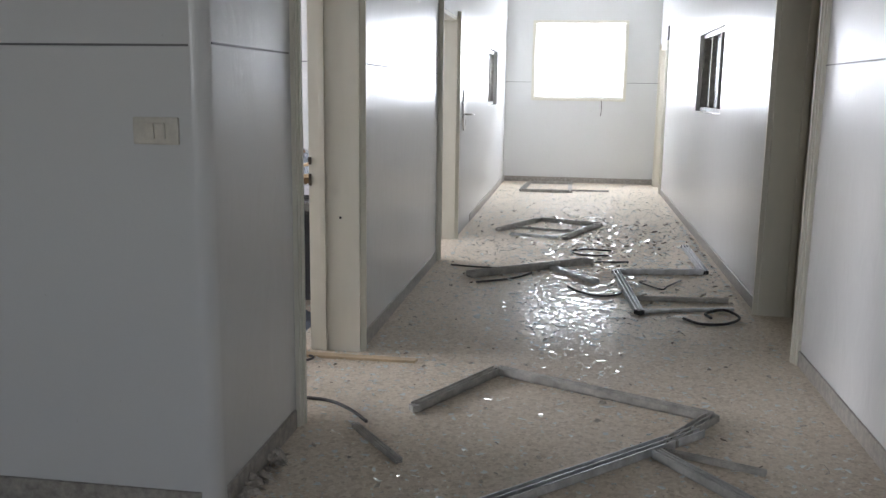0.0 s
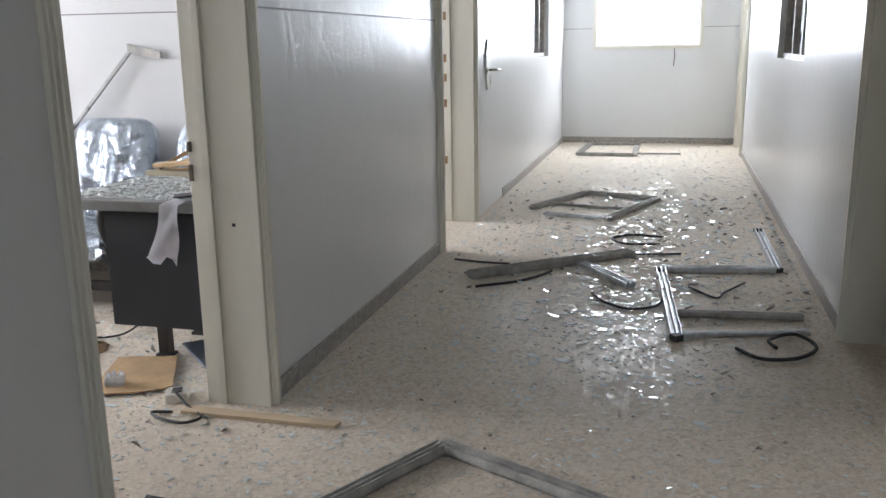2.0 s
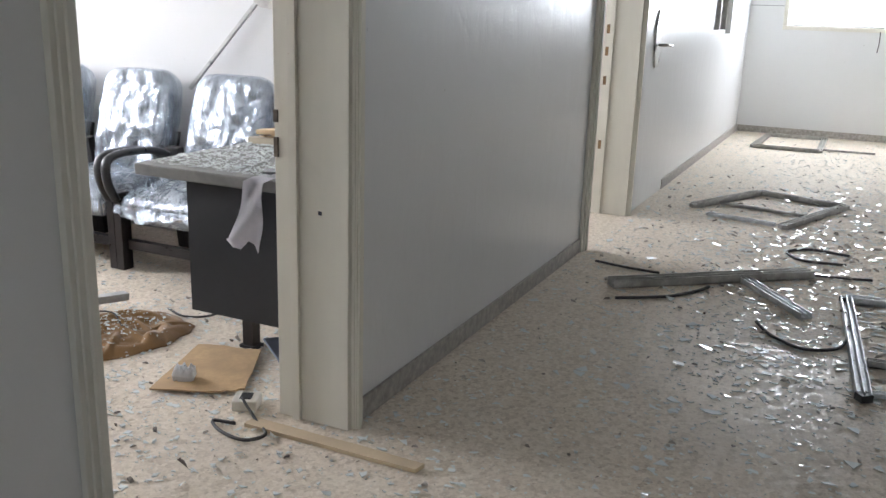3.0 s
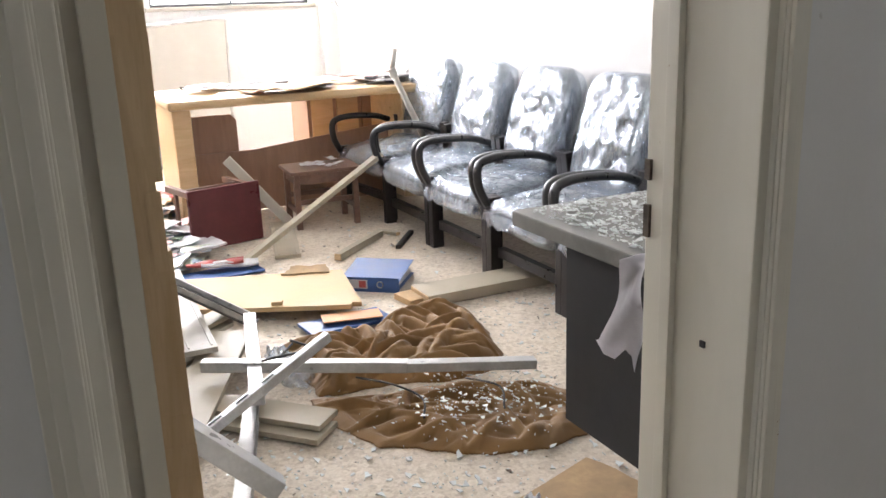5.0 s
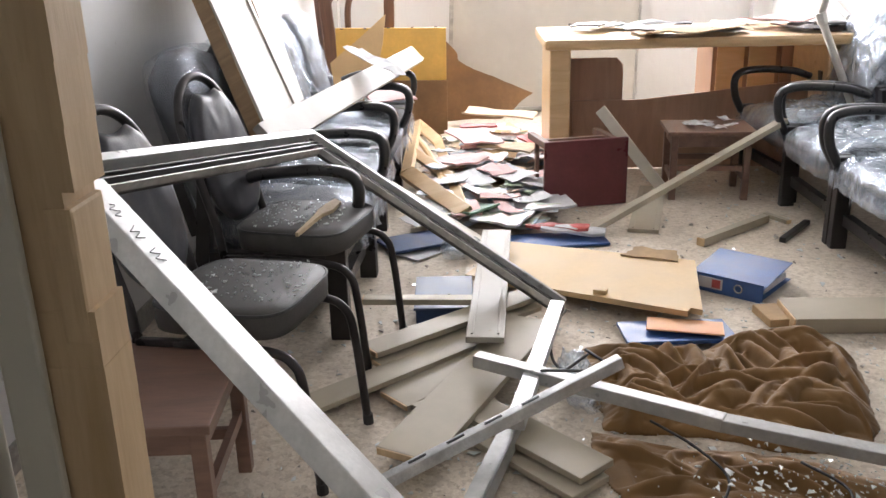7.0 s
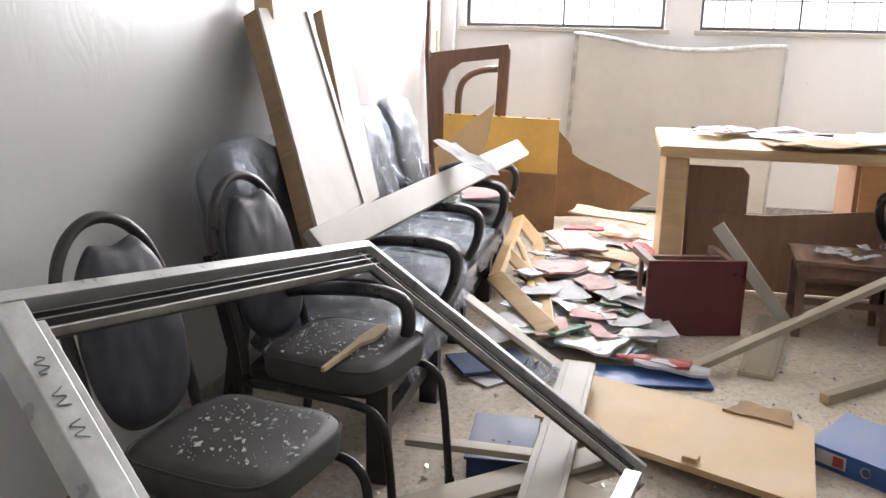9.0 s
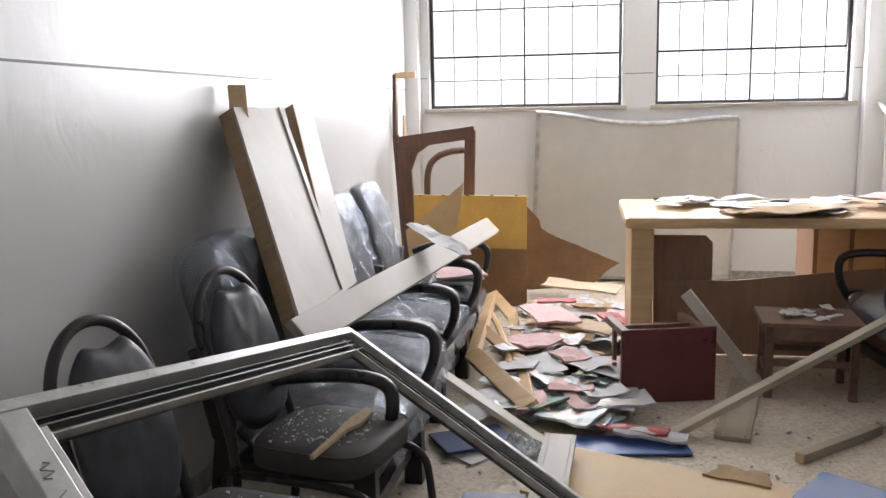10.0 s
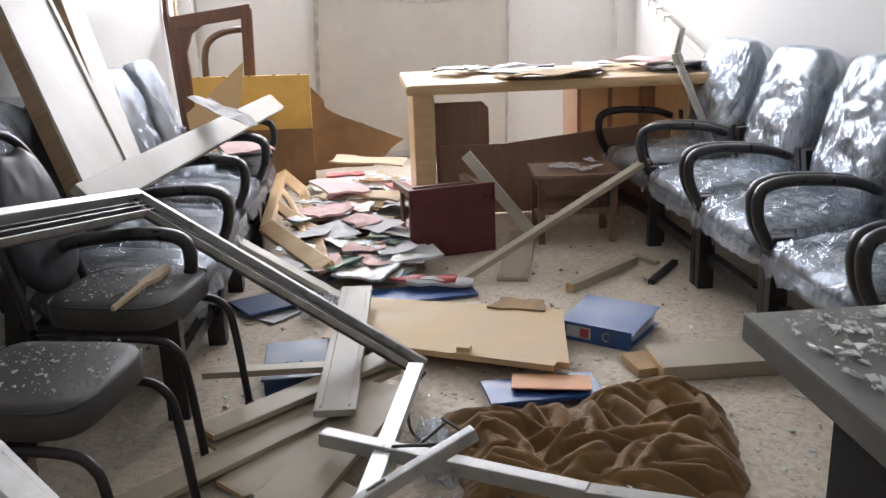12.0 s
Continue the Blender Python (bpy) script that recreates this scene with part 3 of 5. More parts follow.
part("screw_hole", box((0.012, 0.006, 0.012), (-0.735, 6.644, 0.745)), IRON, d1)
# torn stile that still hangs in the near side of the doorway
bm = bmesh.new()
for k in range(26):
    z0, z1 = k * 2.06 / 26, (k + 1) * 2.06 / 26
    j = 0.006 * noise.noise(Vector((k * 0.7, 3, 0)))
    span(-0.935, -0.905, 5.64, 5.70 + j, z0, z1, bm)
part("torn_stile", bm, CREAM, d1, "white painted stile of the torn door")
bm = bmesh.new()
for k in range(40):
    z0, z1 = k * 2.06 / 40, (k + 1) * 2.06 / 40
    j = 0.004 * noise.noise(Vector((k * 0.22, 9, 0)))
    y1 = 5.752 + j - (0.010 if 1.0 < z0 < 1.12 else 0)
    span(-0.930 + j * 0.4, -0.870 + j, 5.700, y1, z0, z1, bm)
part("splintered_edge", bm, RAW, d1, "raw pine edge torn open along the lock")
part("stile_face", span(-0.868, -0.858, 5.668, 5.704, 0, 2.06, None, 0.003), CREAM, d1, "white painted face of the torn stile")
part("lock_mortise", span(-0.934, -0.869, 5.722, 5.746, 1.0, 1.12, None, 0.004), RAW, d1, "splintered lock mortise")
for z in (0.45, 1.05, 1.75):
    part("hinge", tube([(-0.905, 5.60, z - 0.05), (-0.905, 5.60, z + 0.05)], 0.009, 8, None, 1, 1), IRON, d1)

d2 = door_frame("door_2", 9.38, 10.46, XL, WALLIN, "cream painted timber door frame of an open doorway")
for z in (0.5, 0.95, 1.15, 1.3, 1.62):
    part("strike_plate", span(-0.87, -0.84, 10.418, 10.426, z - 0.03, z + 0.03), RAWDARK, d2, "splintered lock place")
d3 = root("door_3", (0, 0, 0), "closed painted door leaf with a worn lever handle", "door", kind="structure")
part("leaf", span(XL + 0.001, XL + 0.007, 10.56, 11.60, 0.006, 2.06), WALL, d3)
part("escutcheon", prism(ragged([(-0.06, -0.20), (0.06, -0.20), (0.12, -0.08), (0.12, 0.09), (0.05, 0.21), (-0.05, 0.21), (-0.11, 0.09), (-0.11, -0.08)], 2, 0.004, 3), 0.012, Matrix.Translation((XL + 0.008, 10.96, 1.23)) @ pose(0, 0, 0, 90, 0, 90)), CHROME, d3, "tarnished metal lock plate")
part("handle", tube([(XL, 10.96, 1.19), (XL + 0.07, 10.96, 1.19), (XL + 0.085, 11.0, 1.19), (XL + 0.085, 11.10, 1.185)], 0.011), CHROME, d3, "lever handle")
d4 = door_frame("door_4", 6.93, 7.97, XR, 1.97, "grey-white door recess in the corridor wall")
part("leaf", span(1.93, 1.966, 6.97, 7.93, 0.01, 2.06, None, 0.003), GREYBOARD, d4, "closed painted door leaf")
for z in (0.3, 0.75, 1.05, 1.3):
    part("hinge", span(XR - 0.006, XR + 0.01, 6.968, 6.99, z - 0.05, z + 0.05), CHROME, d4)
door_frame("door_5", 14.95, 15.95, XR, 1.97, "white door frame of an open lit doorway")


# light switch on the partition
sw = root("light_switch", (-0.80, 4.735, 1.287), "ivory plastic light switch with a round-edged plate", "switch")
part("plate", box((0.15, 0.014, 0.085), (0, -0.007, 0), None, 0.005), PLASTICWHITE, sw)
for x in (-0.018, 0.018):
    part("rocker", box((0.032, 0.012, 0.05), (x, -0.018, 0), pose(0, 0, 0, 6), 0.003), PLASTICWHITE, sw)
bk = root("wall_bracket", (XR, 14.95, 2.25), "small dark metal bracket on the corridor wall", "bracket")
part("plate", box((0.02, 0.10, 0.2), (-0.01, 0, 0), None, 0.003), IRON, bk)
solo("hanging_cord", tube([(0.87, YF - 0.02, 1.30), (0.875, YF - 0.02, 1.18), (0.865, YF - 0.022, 1.06)], 0.006, 6), CABLE, "short dark cord hanging below the window", "cord")


# ---- armchairs in plastic film ----
def armchair(label, at, turn, seed, wrap):
    """A low visitor chair on black legs with padded arms; seat and back still wrapped in film. It looks along -y."""
    r = root("armchair", pose(*at, 0, 0, turn), label, "armchair", "film-wrapped armchairs")
    seat = pose(0, 0.21, 0.365, 4)
    back = pose(0, 0.53, 0.70, 90 - 16)
    part("seat", pillow(0.56, 0.54, 0.13, seat, 7, 0.1, 0.012, seed), DARKCLOTH, r, smooth=True)
    part("backrest", pillow(0.51, 0.62, 0.14, back, 5, 0.1, 0.012, seed + 4), DARKCLOTH, r, smooth=True)
    part("seat_film", pillow(0.585, 0.565, 0.15, seat, 8, 0.10, 0.025, seed + 9, 44, 0.012), wrap, r, "clear crinkled plastic film", True)
    part("back_film", pillow(0.53, 0.64, 0.16, back, 5, 0.1, 0.025, seed + 15, 44, 0.010), wrap, r, "clear crinkled plastic film", True)
    bm = bmesh.new()
    n = 22
    low, top = [], []
    for i in range(n + 1):
        x = -0.285 + 0.57 * i / n
        k = noise.noise(Vector((i * 0.6, seed, 1)))
        top.append(bm.verts.new((x, -0.07, 0.37)))
        low.append(bm.verts.new((x + 0.01 * k, -0.085 + 0.03 * noise.noise(Vector((i * 0.9, seed, 4))), 0.315 + 0.045 * k)))
    for i in range(n):
        bm.faces.new((low[i], low[i + 1], top[i + 1], top[i]))
    part("film_skirt", bm, FILM, r, "loose hanging edge of the film", True)
    for s in (-1, 1):
        part("armrest", tube([(s * 0.315, 0.36, 0.57), (s * 0.315, 0.25, 0.605), (s * 0.315, 0.06, 0.62), (s * 0.315, -0.05, 0.605), (s * 0.315, -0.085, 0.56), (s * 0.315, -0.075, 0.47), (s * 0.315, -0.03, 0.38)], 0.021, 10, None, 1.35), ARMBLACK, r, "black plastic armrest", True)
        part("front_leg", span(s * 0.315 - 0.024, s * 0.315 + 0.024, -0.03, 0.04, 0, 0.42, None, 0.004), BLACKTUBE, r)
        part("rear_leg", beam((s * 0.315, 0.52, 0), (s * 0.315, 0.44, 0.60), 0.05, 0.05), BLACKTUBE, r)
        part("side_rail", span(s * 0.315 - 0.02, s * 0.315 + 0.02, 0.04, 0.48, 0.28, 0.33), BLACKTUBE, r)
        part("back_post", beam((s * 0.22, 0.53, 0.36), (s * 0.22, 0.60, 0.66), 0.035, 0.04), BLACKTUBE, r)
    part("front_rail", span(-0.29, 0.29, 0.01, 0.05, 0.11, 0.16), BLACKTUBE, r)
    part("rear_rail", span(-0.29, 0.29, 0.40, 0.44, 0.28, 0.33), BLACKTUBE, r)
    return r


for k, x in enumerate((-5.07, -4.38, -3.69, -3.01, -2.33, -1.64)):
    armchair("low black armchair wrapped in clear plastic film, dusted with glass", (x, 7.66, 0), 0 if k else 6, 3.1 * k + 1, FILM)
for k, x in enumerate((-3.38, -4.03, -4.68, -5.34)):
    armchair("low black armchair wrapped in clear plastic film, strewn with paper", (x, 5.58, 0), 180 + (2 if k % 2 else -2), 40 + 3.7 * k, SHADEDFILM)


# ---- tube chairs without film ----
def tube_chair(label, at, turn, seed):
    """A stacking chair: tube hoop with an oval pad, thick square seat. It looks along -y."""
    r = root("tube_chair", pose(*at, 0, 0, turn), label, "chair", "charcoal tube chairs")
    rim = []
    for i in range(36):
        a = 2 * math.pi * i / 36
        c, q = math.cos(a), math.sin(a)
        rim.append((0.195 * math.copysign(abs(c) ** 0.42, c), 0.19 * math.copysign(abs(q) ** 0.42, q) + 0.01))
    bm = bmesh.new()
    rings = []
    for k, (grow, z) in enumerate(((0.90, 0.412), (0.985, 0.420), (1.0, 0.440), (1.0, 0.478), (0.965, 0.488), (0.80, 0.493), (0.55, 0.496), (0.28, 0.497))):
        rings.append([bm.verts.new((x * grow, y * grow, z + (0.004 * noise.noise(Vector((x * grow * 14, y * grow * 14, seed))) if k > 3 else 0))) for x, y in rim])
    for lo, hi in zip(rings, rings[1:]):
        for k in range(36):
            bm.faces.new((lo[k], lo[(k + 1) % 36], hi[(k + 1) % 36], hi[k]))
    bm.faces.new(rings[0][::-1])
    bm.faces.new(rings[-1])
    part("seat", bm, VINYL, r, "charcoal vinyl seat sprinkled with glass", True)
    part("seat_piping", tube([Vector((x * 0.995, y * 0.995, 0.483)) for x, y in rim + rim[:1]], 0.0042, 6, None, 1, 1), VINYLDARK, r)
    m = pose(0, 0.290, 0.69, 90 - 14)
    pad = pillow(0.305, 0.45, 0.055, m, 2.8, 0.10, 0.004, seed + 3, 24)
    back = m.inverted()
    for v in pad.verts:
        p = back @ v.co
        taper = 1 - 0.14 * max(0, p.y) / 0.22
        dip = 0.022 * math.cos(math.pi * p.x / 0.15) * max(0, (p.y - 0.10) / 0.11) if abs(p.x) < 0.075 else 0
        v.co = m @ Vector((p.x * taper, p.y - dip, p.z))
    part("backrest", pad, PADBLUE, r, "charcoal vinyl oval back pad", True)
    hoop = []
    for i in range(17):
        a = math.pi * i / 16
        hoop.append(Vector((0.160 * math.cos(a), 0.35, 0.765 + 0.178 * math.sin(a))))
    lean = [Vector((v.x, 0.272 + (v.z - 0.5) * 0.25, v.z)) for v in hoop]
    line = [Vector((0.168, 0.29, 0.0)), Vector((0.168, 0.24, 0.3)), Vector((0.158, 0.255, 0.47))] + lean + [Vector((-0.158, 0.255, 0.47)), Vector((-0.168, 0.24, 0.3)), Vector((-0.168, 0.29, 0.0))]
    part("hoop_frame", tube(line, 0.0145, 10, None, 1, 2), BLACKTUBE, r, smooth=True)
    for s in (-1, 1):
        part("front_leg", tube([(s * 0.18, 0.12, 0.39), (s * 0.18, -0.12, 0.39), (s * 0.18, -0.2, 0.36), (s * 0.18, -0.225, 0.27), (s * 0.18, -0.25, 0.0)], 0.0125, 10), BLACKTUBE, r, smooth=True)
        part("foot_cap", tube([(s * 0.18, -0.249, 0.03), (s * 0.18, -0.251, 0.0)], 0.016, 8, None, 1, 1), SEAL, r)
        part("seat_rail", beam((s * 0.18, 0.23, 0.385), (s * 0.18, 0.10, 0.392), 0.02, 0.02), BLACKTUBE, r)
    part("cross_rail", beam((-0.18, 0.1, 0.385), (0.18, 0.1, 0.385), 0.02, 0.02), BLACKTUBE, r)
    return r


tube_chair("charcoal vinyl chair with oval back, seat sprinkled with broken glass", (-2.34, 5.45, 0), 168, 5)
tube_chair("charcoal vinyl chair with oval back, splintered stick on its seat", (-2.97, 5.50, 0), 167, 15)
solo("wood_splinter", prism([(-0.19, -0.008), (0.02, -0.010), (0.07, -0.028), (0.17, -0.022), (0.20, 0.01), (0.13, 0.02), (0.06, 0.02), (0.0, 0.012), (-0.19, 0.002)], 0.012, pose(-2.90, 5.54, 0.499, 0, 0, 170)), SPLINTER, "pale splintered stick lying on a chair seat", "wood splinter")


# ---- stools ----
def stool(label, m, top):
    r = root("stool", m, label, "stool", "low wooden stools")
    part("top", box((0.46, 0.36, 0.022), (0, 0, 0.365), None, 0.004), top, r)
    for sx in (-1, 1):
        part("apron", span(sx * 0.19 - 0.009, sx * 0.19 + 0.009, -0.125, 0.125, 0.29, 0.353), STOOLWOOD, r)
        part("low_rail", span(sx * 0.19 - 0.009, sx * 0.19 + 0.009, -0.125, 0.125, 0.10, 0.13), STOOLWOOD, r)
        for sy in (-1, 1):
            part("leg", span(sx * 0.19 - 0.018, sx * 0.19 + 0.018, sy * 0.145 - 0.018, sy * 0.145 + 0.018, 0, 0.353, None, 0.003), STOOLWOOD, r)
    for sy in (-1, 1):
        part("apron", span(-0.17, 0.17, sy * 0.145 - 0.009, sy * 0.145 + 0.009, 0.29, 0.353), STOOLWOOD, r)
        part("low_rail", span(-0.17, 0.17, sy * 0.145 - 0.009, sy * 0.145 + 0.009, 0.16, 0.19), STOOLWOOD, r)
    return r


stool("dark stained low wooden stool, dusty top with torn paper", pose(-4.97, 7.30, 0, 0, 0, 86), STOOLWOOD)
stool("wooden stool tipped on its side, maroon top upright", pose(-5.07, 6.53, 0.185, 0, 90, 14) @ pose(0, 0, 0, 0, 0, 90), REDTOP)
stool("dark wooden stool sprinkled with glass beside the chairs", pose(-2.02, 5.30, 0, 0, 0, 4), STOOLWOOD)


# ---- desks ----
dk = root("wooden_desk", (-5.68, 7.33, 0), "light beech desk with rounded edges, covered with torn papers", "desk")
part("tabletop", box((0.92, 1.80, 0.06), (0, 0, 0.795), None, 0.022), BEECH, dk, smooth=False)
for y in (-0.80, 0.78):
    part("end_panel", box((0.66, 0.12, 0.765), (0.02, y, 0.3825), None, 0.012), BEECH, dk)
part("modesty_panel", prism([(-0.70, -0.02), (0.70, -0.025), (0.70, 0.50), (-0.30, 0.40), (-0.70, 0.40)], 0.016, Matrix.Translation((0.12, 0, 0)) @ pose(0, 0, 0.03, 90, 0, 90)), DESKBROWN, dk, "brown panel hanging loose under the top")
part("loose_panel", prism([(0, 0), (0.32, 0), (0.32, 0.50), (0.28, 0.54), (0, 0.54)], 0.016, Matrix.Translation((0.10, -0.72, 0.14)) @ pose(0, 0, 0, 88, 0, 90)), DESKBROWN, dk)
pd = root("desk_pedestal", (-6.15, 7.86, 0), "beech and brown drawer pedestal under the desk", "cabinet")
part("body", box((0.42, 0.62, 0.755), (0, 0, 0.3775), None, 0.006), DESKBROWN, pd)
for k in range(3):
    part("drawer", box((0.02, 0.17, 0.70), (0.222, -0.2 + 0.2 * k, 0.385), None, 0.004), BEECH if k < 2 else DESKBROWN, pd)

gd = root("steel_desk", (-1.28, 7.22, 0), "grey steel desk with dark sides, top strewn with broken glass", "desk")
part("tabletop", box((0.76, 0.86, 0.045), (-0.005, 0, 0.7725), None, 0.006), DESKGREY, gd)
part("side_panel", span(-0.17, 0.34, -0.39, -0.375, 0.235, 0.748), STEELDARK, gd)
part("side_panel", span(-0.17, 0.34, 0.30, 0.315, 0.235, 0.748), STEELDARK, gd)
part("back_panel", span(0.325, 0.34, -0.375, 0.30, 0.235, 0.748), STEELDARK, gd)
part("pedestal", span(-0.17, 0.31, -0.37, -0.02, 0.245, 0.74), STEELDARK, gd)
for k in range(3):
    z = 0.33 + 0.165 * k
    part("drawer", span(-0.192, -0.17, -0.36, -0.03, z - 0.076, z + 0.076, None, 0.003), STEELDARK, gd)
    part("drawer_pull", span(-0.215, -0.192, -0.33, -0.30, z - 0.05, z + 0.05, None, 0.003), CHROME, gd)
for x in (-0.10, 0.28):
    for y in (-0.12, 0.20):
        part("leg", span(x - 0.025, x + 0.025, y - 0.025, y + 0.025, 0.012, 0.235), BLACKTUBE, gd)
        part("foot", span(x - 0.04, x + 0.04, y - 0.03, y + 0.03, 0.0, 0.014), SEAL, gd)


# ---- wrecked door and frame parts in the room ----
def panel(name, p, u, v, thick, material, label, category, rim=0.0, raw=True):
    """A plate with one corner at p and edges u, v; rim: a raised border as on a panelled door."""
    p, u, v = Vector(p), Vector(u), Vector(v)
    e = u.normalized()
    f = (v - e * v.dot(e)).normalized()
    m = Matrix((e, f, e.cross(f))).transposed().to_4x4()
    m.translation = p
    a, sh, b = u.length, v.dot(e), v.dot(f)
    r = root(name, m, label, category, "wreckage of doors")

    def plate(s0, s1, t0, t1, z0, z1):
        pts = [(a * s + sh * t, b * t) for s, t in ((s0, t0), (s1, t0), (s1, t1), (s0, t1))]
        return prism(pts, z1 - z0, Matrix.Translation((0, 0, z0)))
    h = thick / 2
    part("face", plate(0, 1, 0, 1, -h, h), material, r)
    part("raw_edge", box((a * 0.995, 0.006, thick * 0.97), (a / 2, -0.003, 0)), RAWBROWN, r, "bare wood edge")
    if rim:
        q, q2 = rim / b, 0.035 / b
        z0, z1 = -h - 0.009, -h
        part("stile", plate(0, 1, 0, q, z0, z1), material, r)
        part("stile", plate(0, 1, 1 - q2, 1, z0, z1), material, r)
        part("moulding", plate(0, 1, q, q + 0.012 / b, -h - 0.005, -h), material, r)
        part("bottom_rail", plate(0, 0.03, q + 0.013 / b, 1 - q2, z0, z1), material, r)
    return r


panel("door_panel", (-3.27, 5.28, 0.69), (-0.55, -0.425, 0.725), (-0.55, 0.0, 0.0), 0.06, WHITE, "white panelled piece of a broken door leaning on the wall", "door panel", 0.20)
panel("door_panel", (-3.78, 5.275, 0.70), (-0.80, -0.425, 0.735), (-0.25, 0.0, 0.0), 0.045, WHITE, "narrow white strip of a broken door leaning on the wall", "door panel")
solo("raw_batten", beam((-3.885, 4.885, 1.36), (-3.935, 4.858, 1.52), 0.07, 0.02), RAW, "raw wooden batten end above the leaning panel", "batten")
p, q = (-3.22, 5.315, 0.70), (-5.74, 5.665, 0.705)
pk = root("door_plank", frame_along(p, q, 48), "long white painted plank resting across the armrests", "plank")
L_ = (Vector(q) - Vector(p)).length
part("board", box((L_, 0.115, 0.035), (L_ / 2, 0, 0), None, 0.004), WHITE, pk)
part("broken_end", prism(ragged([(0, -0.05), (0.05, -0.05), (0.03, 0.05), (0, 0.05)], 3, 0.01, 3), 0.03, Matrix.Translation((L_ - 0.004, 0, -0.015))), RAW, pk)
solo("crumpled_paper", sheet(0.30, 0.17, pose(-4.62, 5.535, 0.785, -8, 22, 60), 0.03, 4), PAPER, "creased white paper lying on the plank", "paper")

# big white window frame tipped across the chairs
A, B, C, D = Vector((-1.87, 5.215, 0.92)), Vector((-3.266, 5.455, 0.70)), Vector((-3.205, 6.365, 0.065)), Vector((-1.437, 6.01, 0.25))
wf = root("window_frame_loose", (-2.8, 5.6, 0), "large white aluminium window frame torn out, tipped across the chairs", "window frame")
inv = Matrix.Translation((2.8, -5.6, 0))


def profile(name, a, b, inward, material, parent, w=0.062, h=0.05, label=""):
    """A hollow window profile: outer body, an inner step and a dark seal groove facing inward."""
    a, b, inward = inv @ Vector(a), inv @ Vector(b), Vector(inward).normalized()
    d = (b - a).normalized()
    n = d.cross(inward).normalized()
    m = Matrix((d, inward, n)).transposed().to_4x4()
    length = (b - a).length
    ob = part(name, box((length, w, h), a + d * (length / 2) + inward * (w / 2), m, 0.004), material, parent, label)
    part("seal_groove", box((length - 2 * w, 0.006, h * 0.34), a + d * (length / 2) + inward * (w + 0.001), m), SEAL, ob)
    part("step", box((length - 2 * w, 0.02, h * 0.25), a + d * (length / 2) + inward * (w + 0.008) + n * h * 0.36, m, 0.002), material, ob)
    part("step", box((length - 2 * w, 0.02, h * 0.25), a + d * (length / 2) + inward * (w + 0.008) - n * h * 0.36, m, 0.002), material, ob)
    return ob


def track_rail(name, a, b, inward, parent):
    """A sliding-window profile: bright outer lip, then recessed dark tracks with thin ribs."""
    a, b, inward = inv @ Vector(a), inv @ Vector(b), Vector(inward).normalized()
    d = (b - a).normalized()
    n = d.cross(inward).normalized()
    n = n if n.z > 0 else -n
    m = Matrix((d, inward, d.cross(inward))).transposed().to_4x4()
    length = (b - a).length
    mid = a + d * (length / 2)
    ob = part(name, box((length, 0.026, 0.055), mid + inward * 0.013, m, 0.003), ALUWHITE, parent)
    part("track_bed", box((length - 0.03, 0.062, 0.012), mid + inward * 0.057 - n * 0.018, m, 0.001), TRACK, ob, "dark recessed track")
    for k, t in enumerate((0.045, 0.062, 0.086)):
        part("track_rib", box((length - 0.05, 0.004, 0.03), mid + inward * t - n * 0.006, m), TRACK if k < 2 else ALUDUST, ob)
    return ob


track_rail("top_rail", A, B, C - B, wf)
track_rail("side_rail", B, C, A - B, wf)
profile("side_rail", A, D, B - A, ALUWHITE, wf, 0.07, 0.05)
for k in range(3):
    d = (D - A).normalized()
    up = (B - A).normalized().cross(d).normalized()
    up = up if up.z > 0 else -up
    at = A + d * (0.16 + 0.065 * k) + (B - A).normalized() * 0.03 + up * 0.027
    tri = [at + d * (0.006 * a - 0.018) + (B - A).normalized() * 0.014 * math.sin(2.1 * a + k) for a in (0, 1, 2, 3, 4, 5, 6)]
    part("pencil_mark", tube([inv @ t for t in tri], 0.0013, 5), LINE, wf, "dark scribbled mark")

solo("aluminium_bar", beam((-3.05, 6.333, 0.128), (-2.25, 6.155, 0.118), 0.05, 0.035), ALU, "bright bare aluminium bar lying across the wreckage", "aluminium bar", "loose aluminium bars")
bar = root("aluminium_bar", frame_along((-2.10, 5.80, 0.03), (-2.335, 6.44, 0.262)), "aluminium bar with slots propped up on the wreckage", "aluminium bar", "loose aluminium bars")
part("body", beam((0, 0, 0), (0.72, 0, 0), 0.03, 0.035), ALU, bar)
for k in range(4):
    part("slot", box((0.05, 0.008, 0.006), (0.12 + 0.11 * k, 0, 0.0165)), SEAL, bar)
solo("aluminium_bar", beam((-2.62, 6.05, 0.13), (-2.245, 6.70, 0.125), 0.045, 0.04), ALUWHITE, "white aluminium profile lying over the brown cloth", "aluminium bar", "loose aluminium bars")
solo("aluminium_bar", beam((-2.25, 6.69, 0.125), (-2.12, 7.15, 0.085), 0.05, 0.035), ALUWHITE, "bent dusty aluminium profile lying over the brown cloth", "aluminium bar", "loose aluminium bars")
solo("aluminium_bar", channel((-2.36, 6.16, 0.06), (-1.78, 5.98, 0.03), 0.05, 0.05, 90), ALUWHITE, "grooved white aluminium profile on the floor", "aluminium bar", "loose aluminium bars")

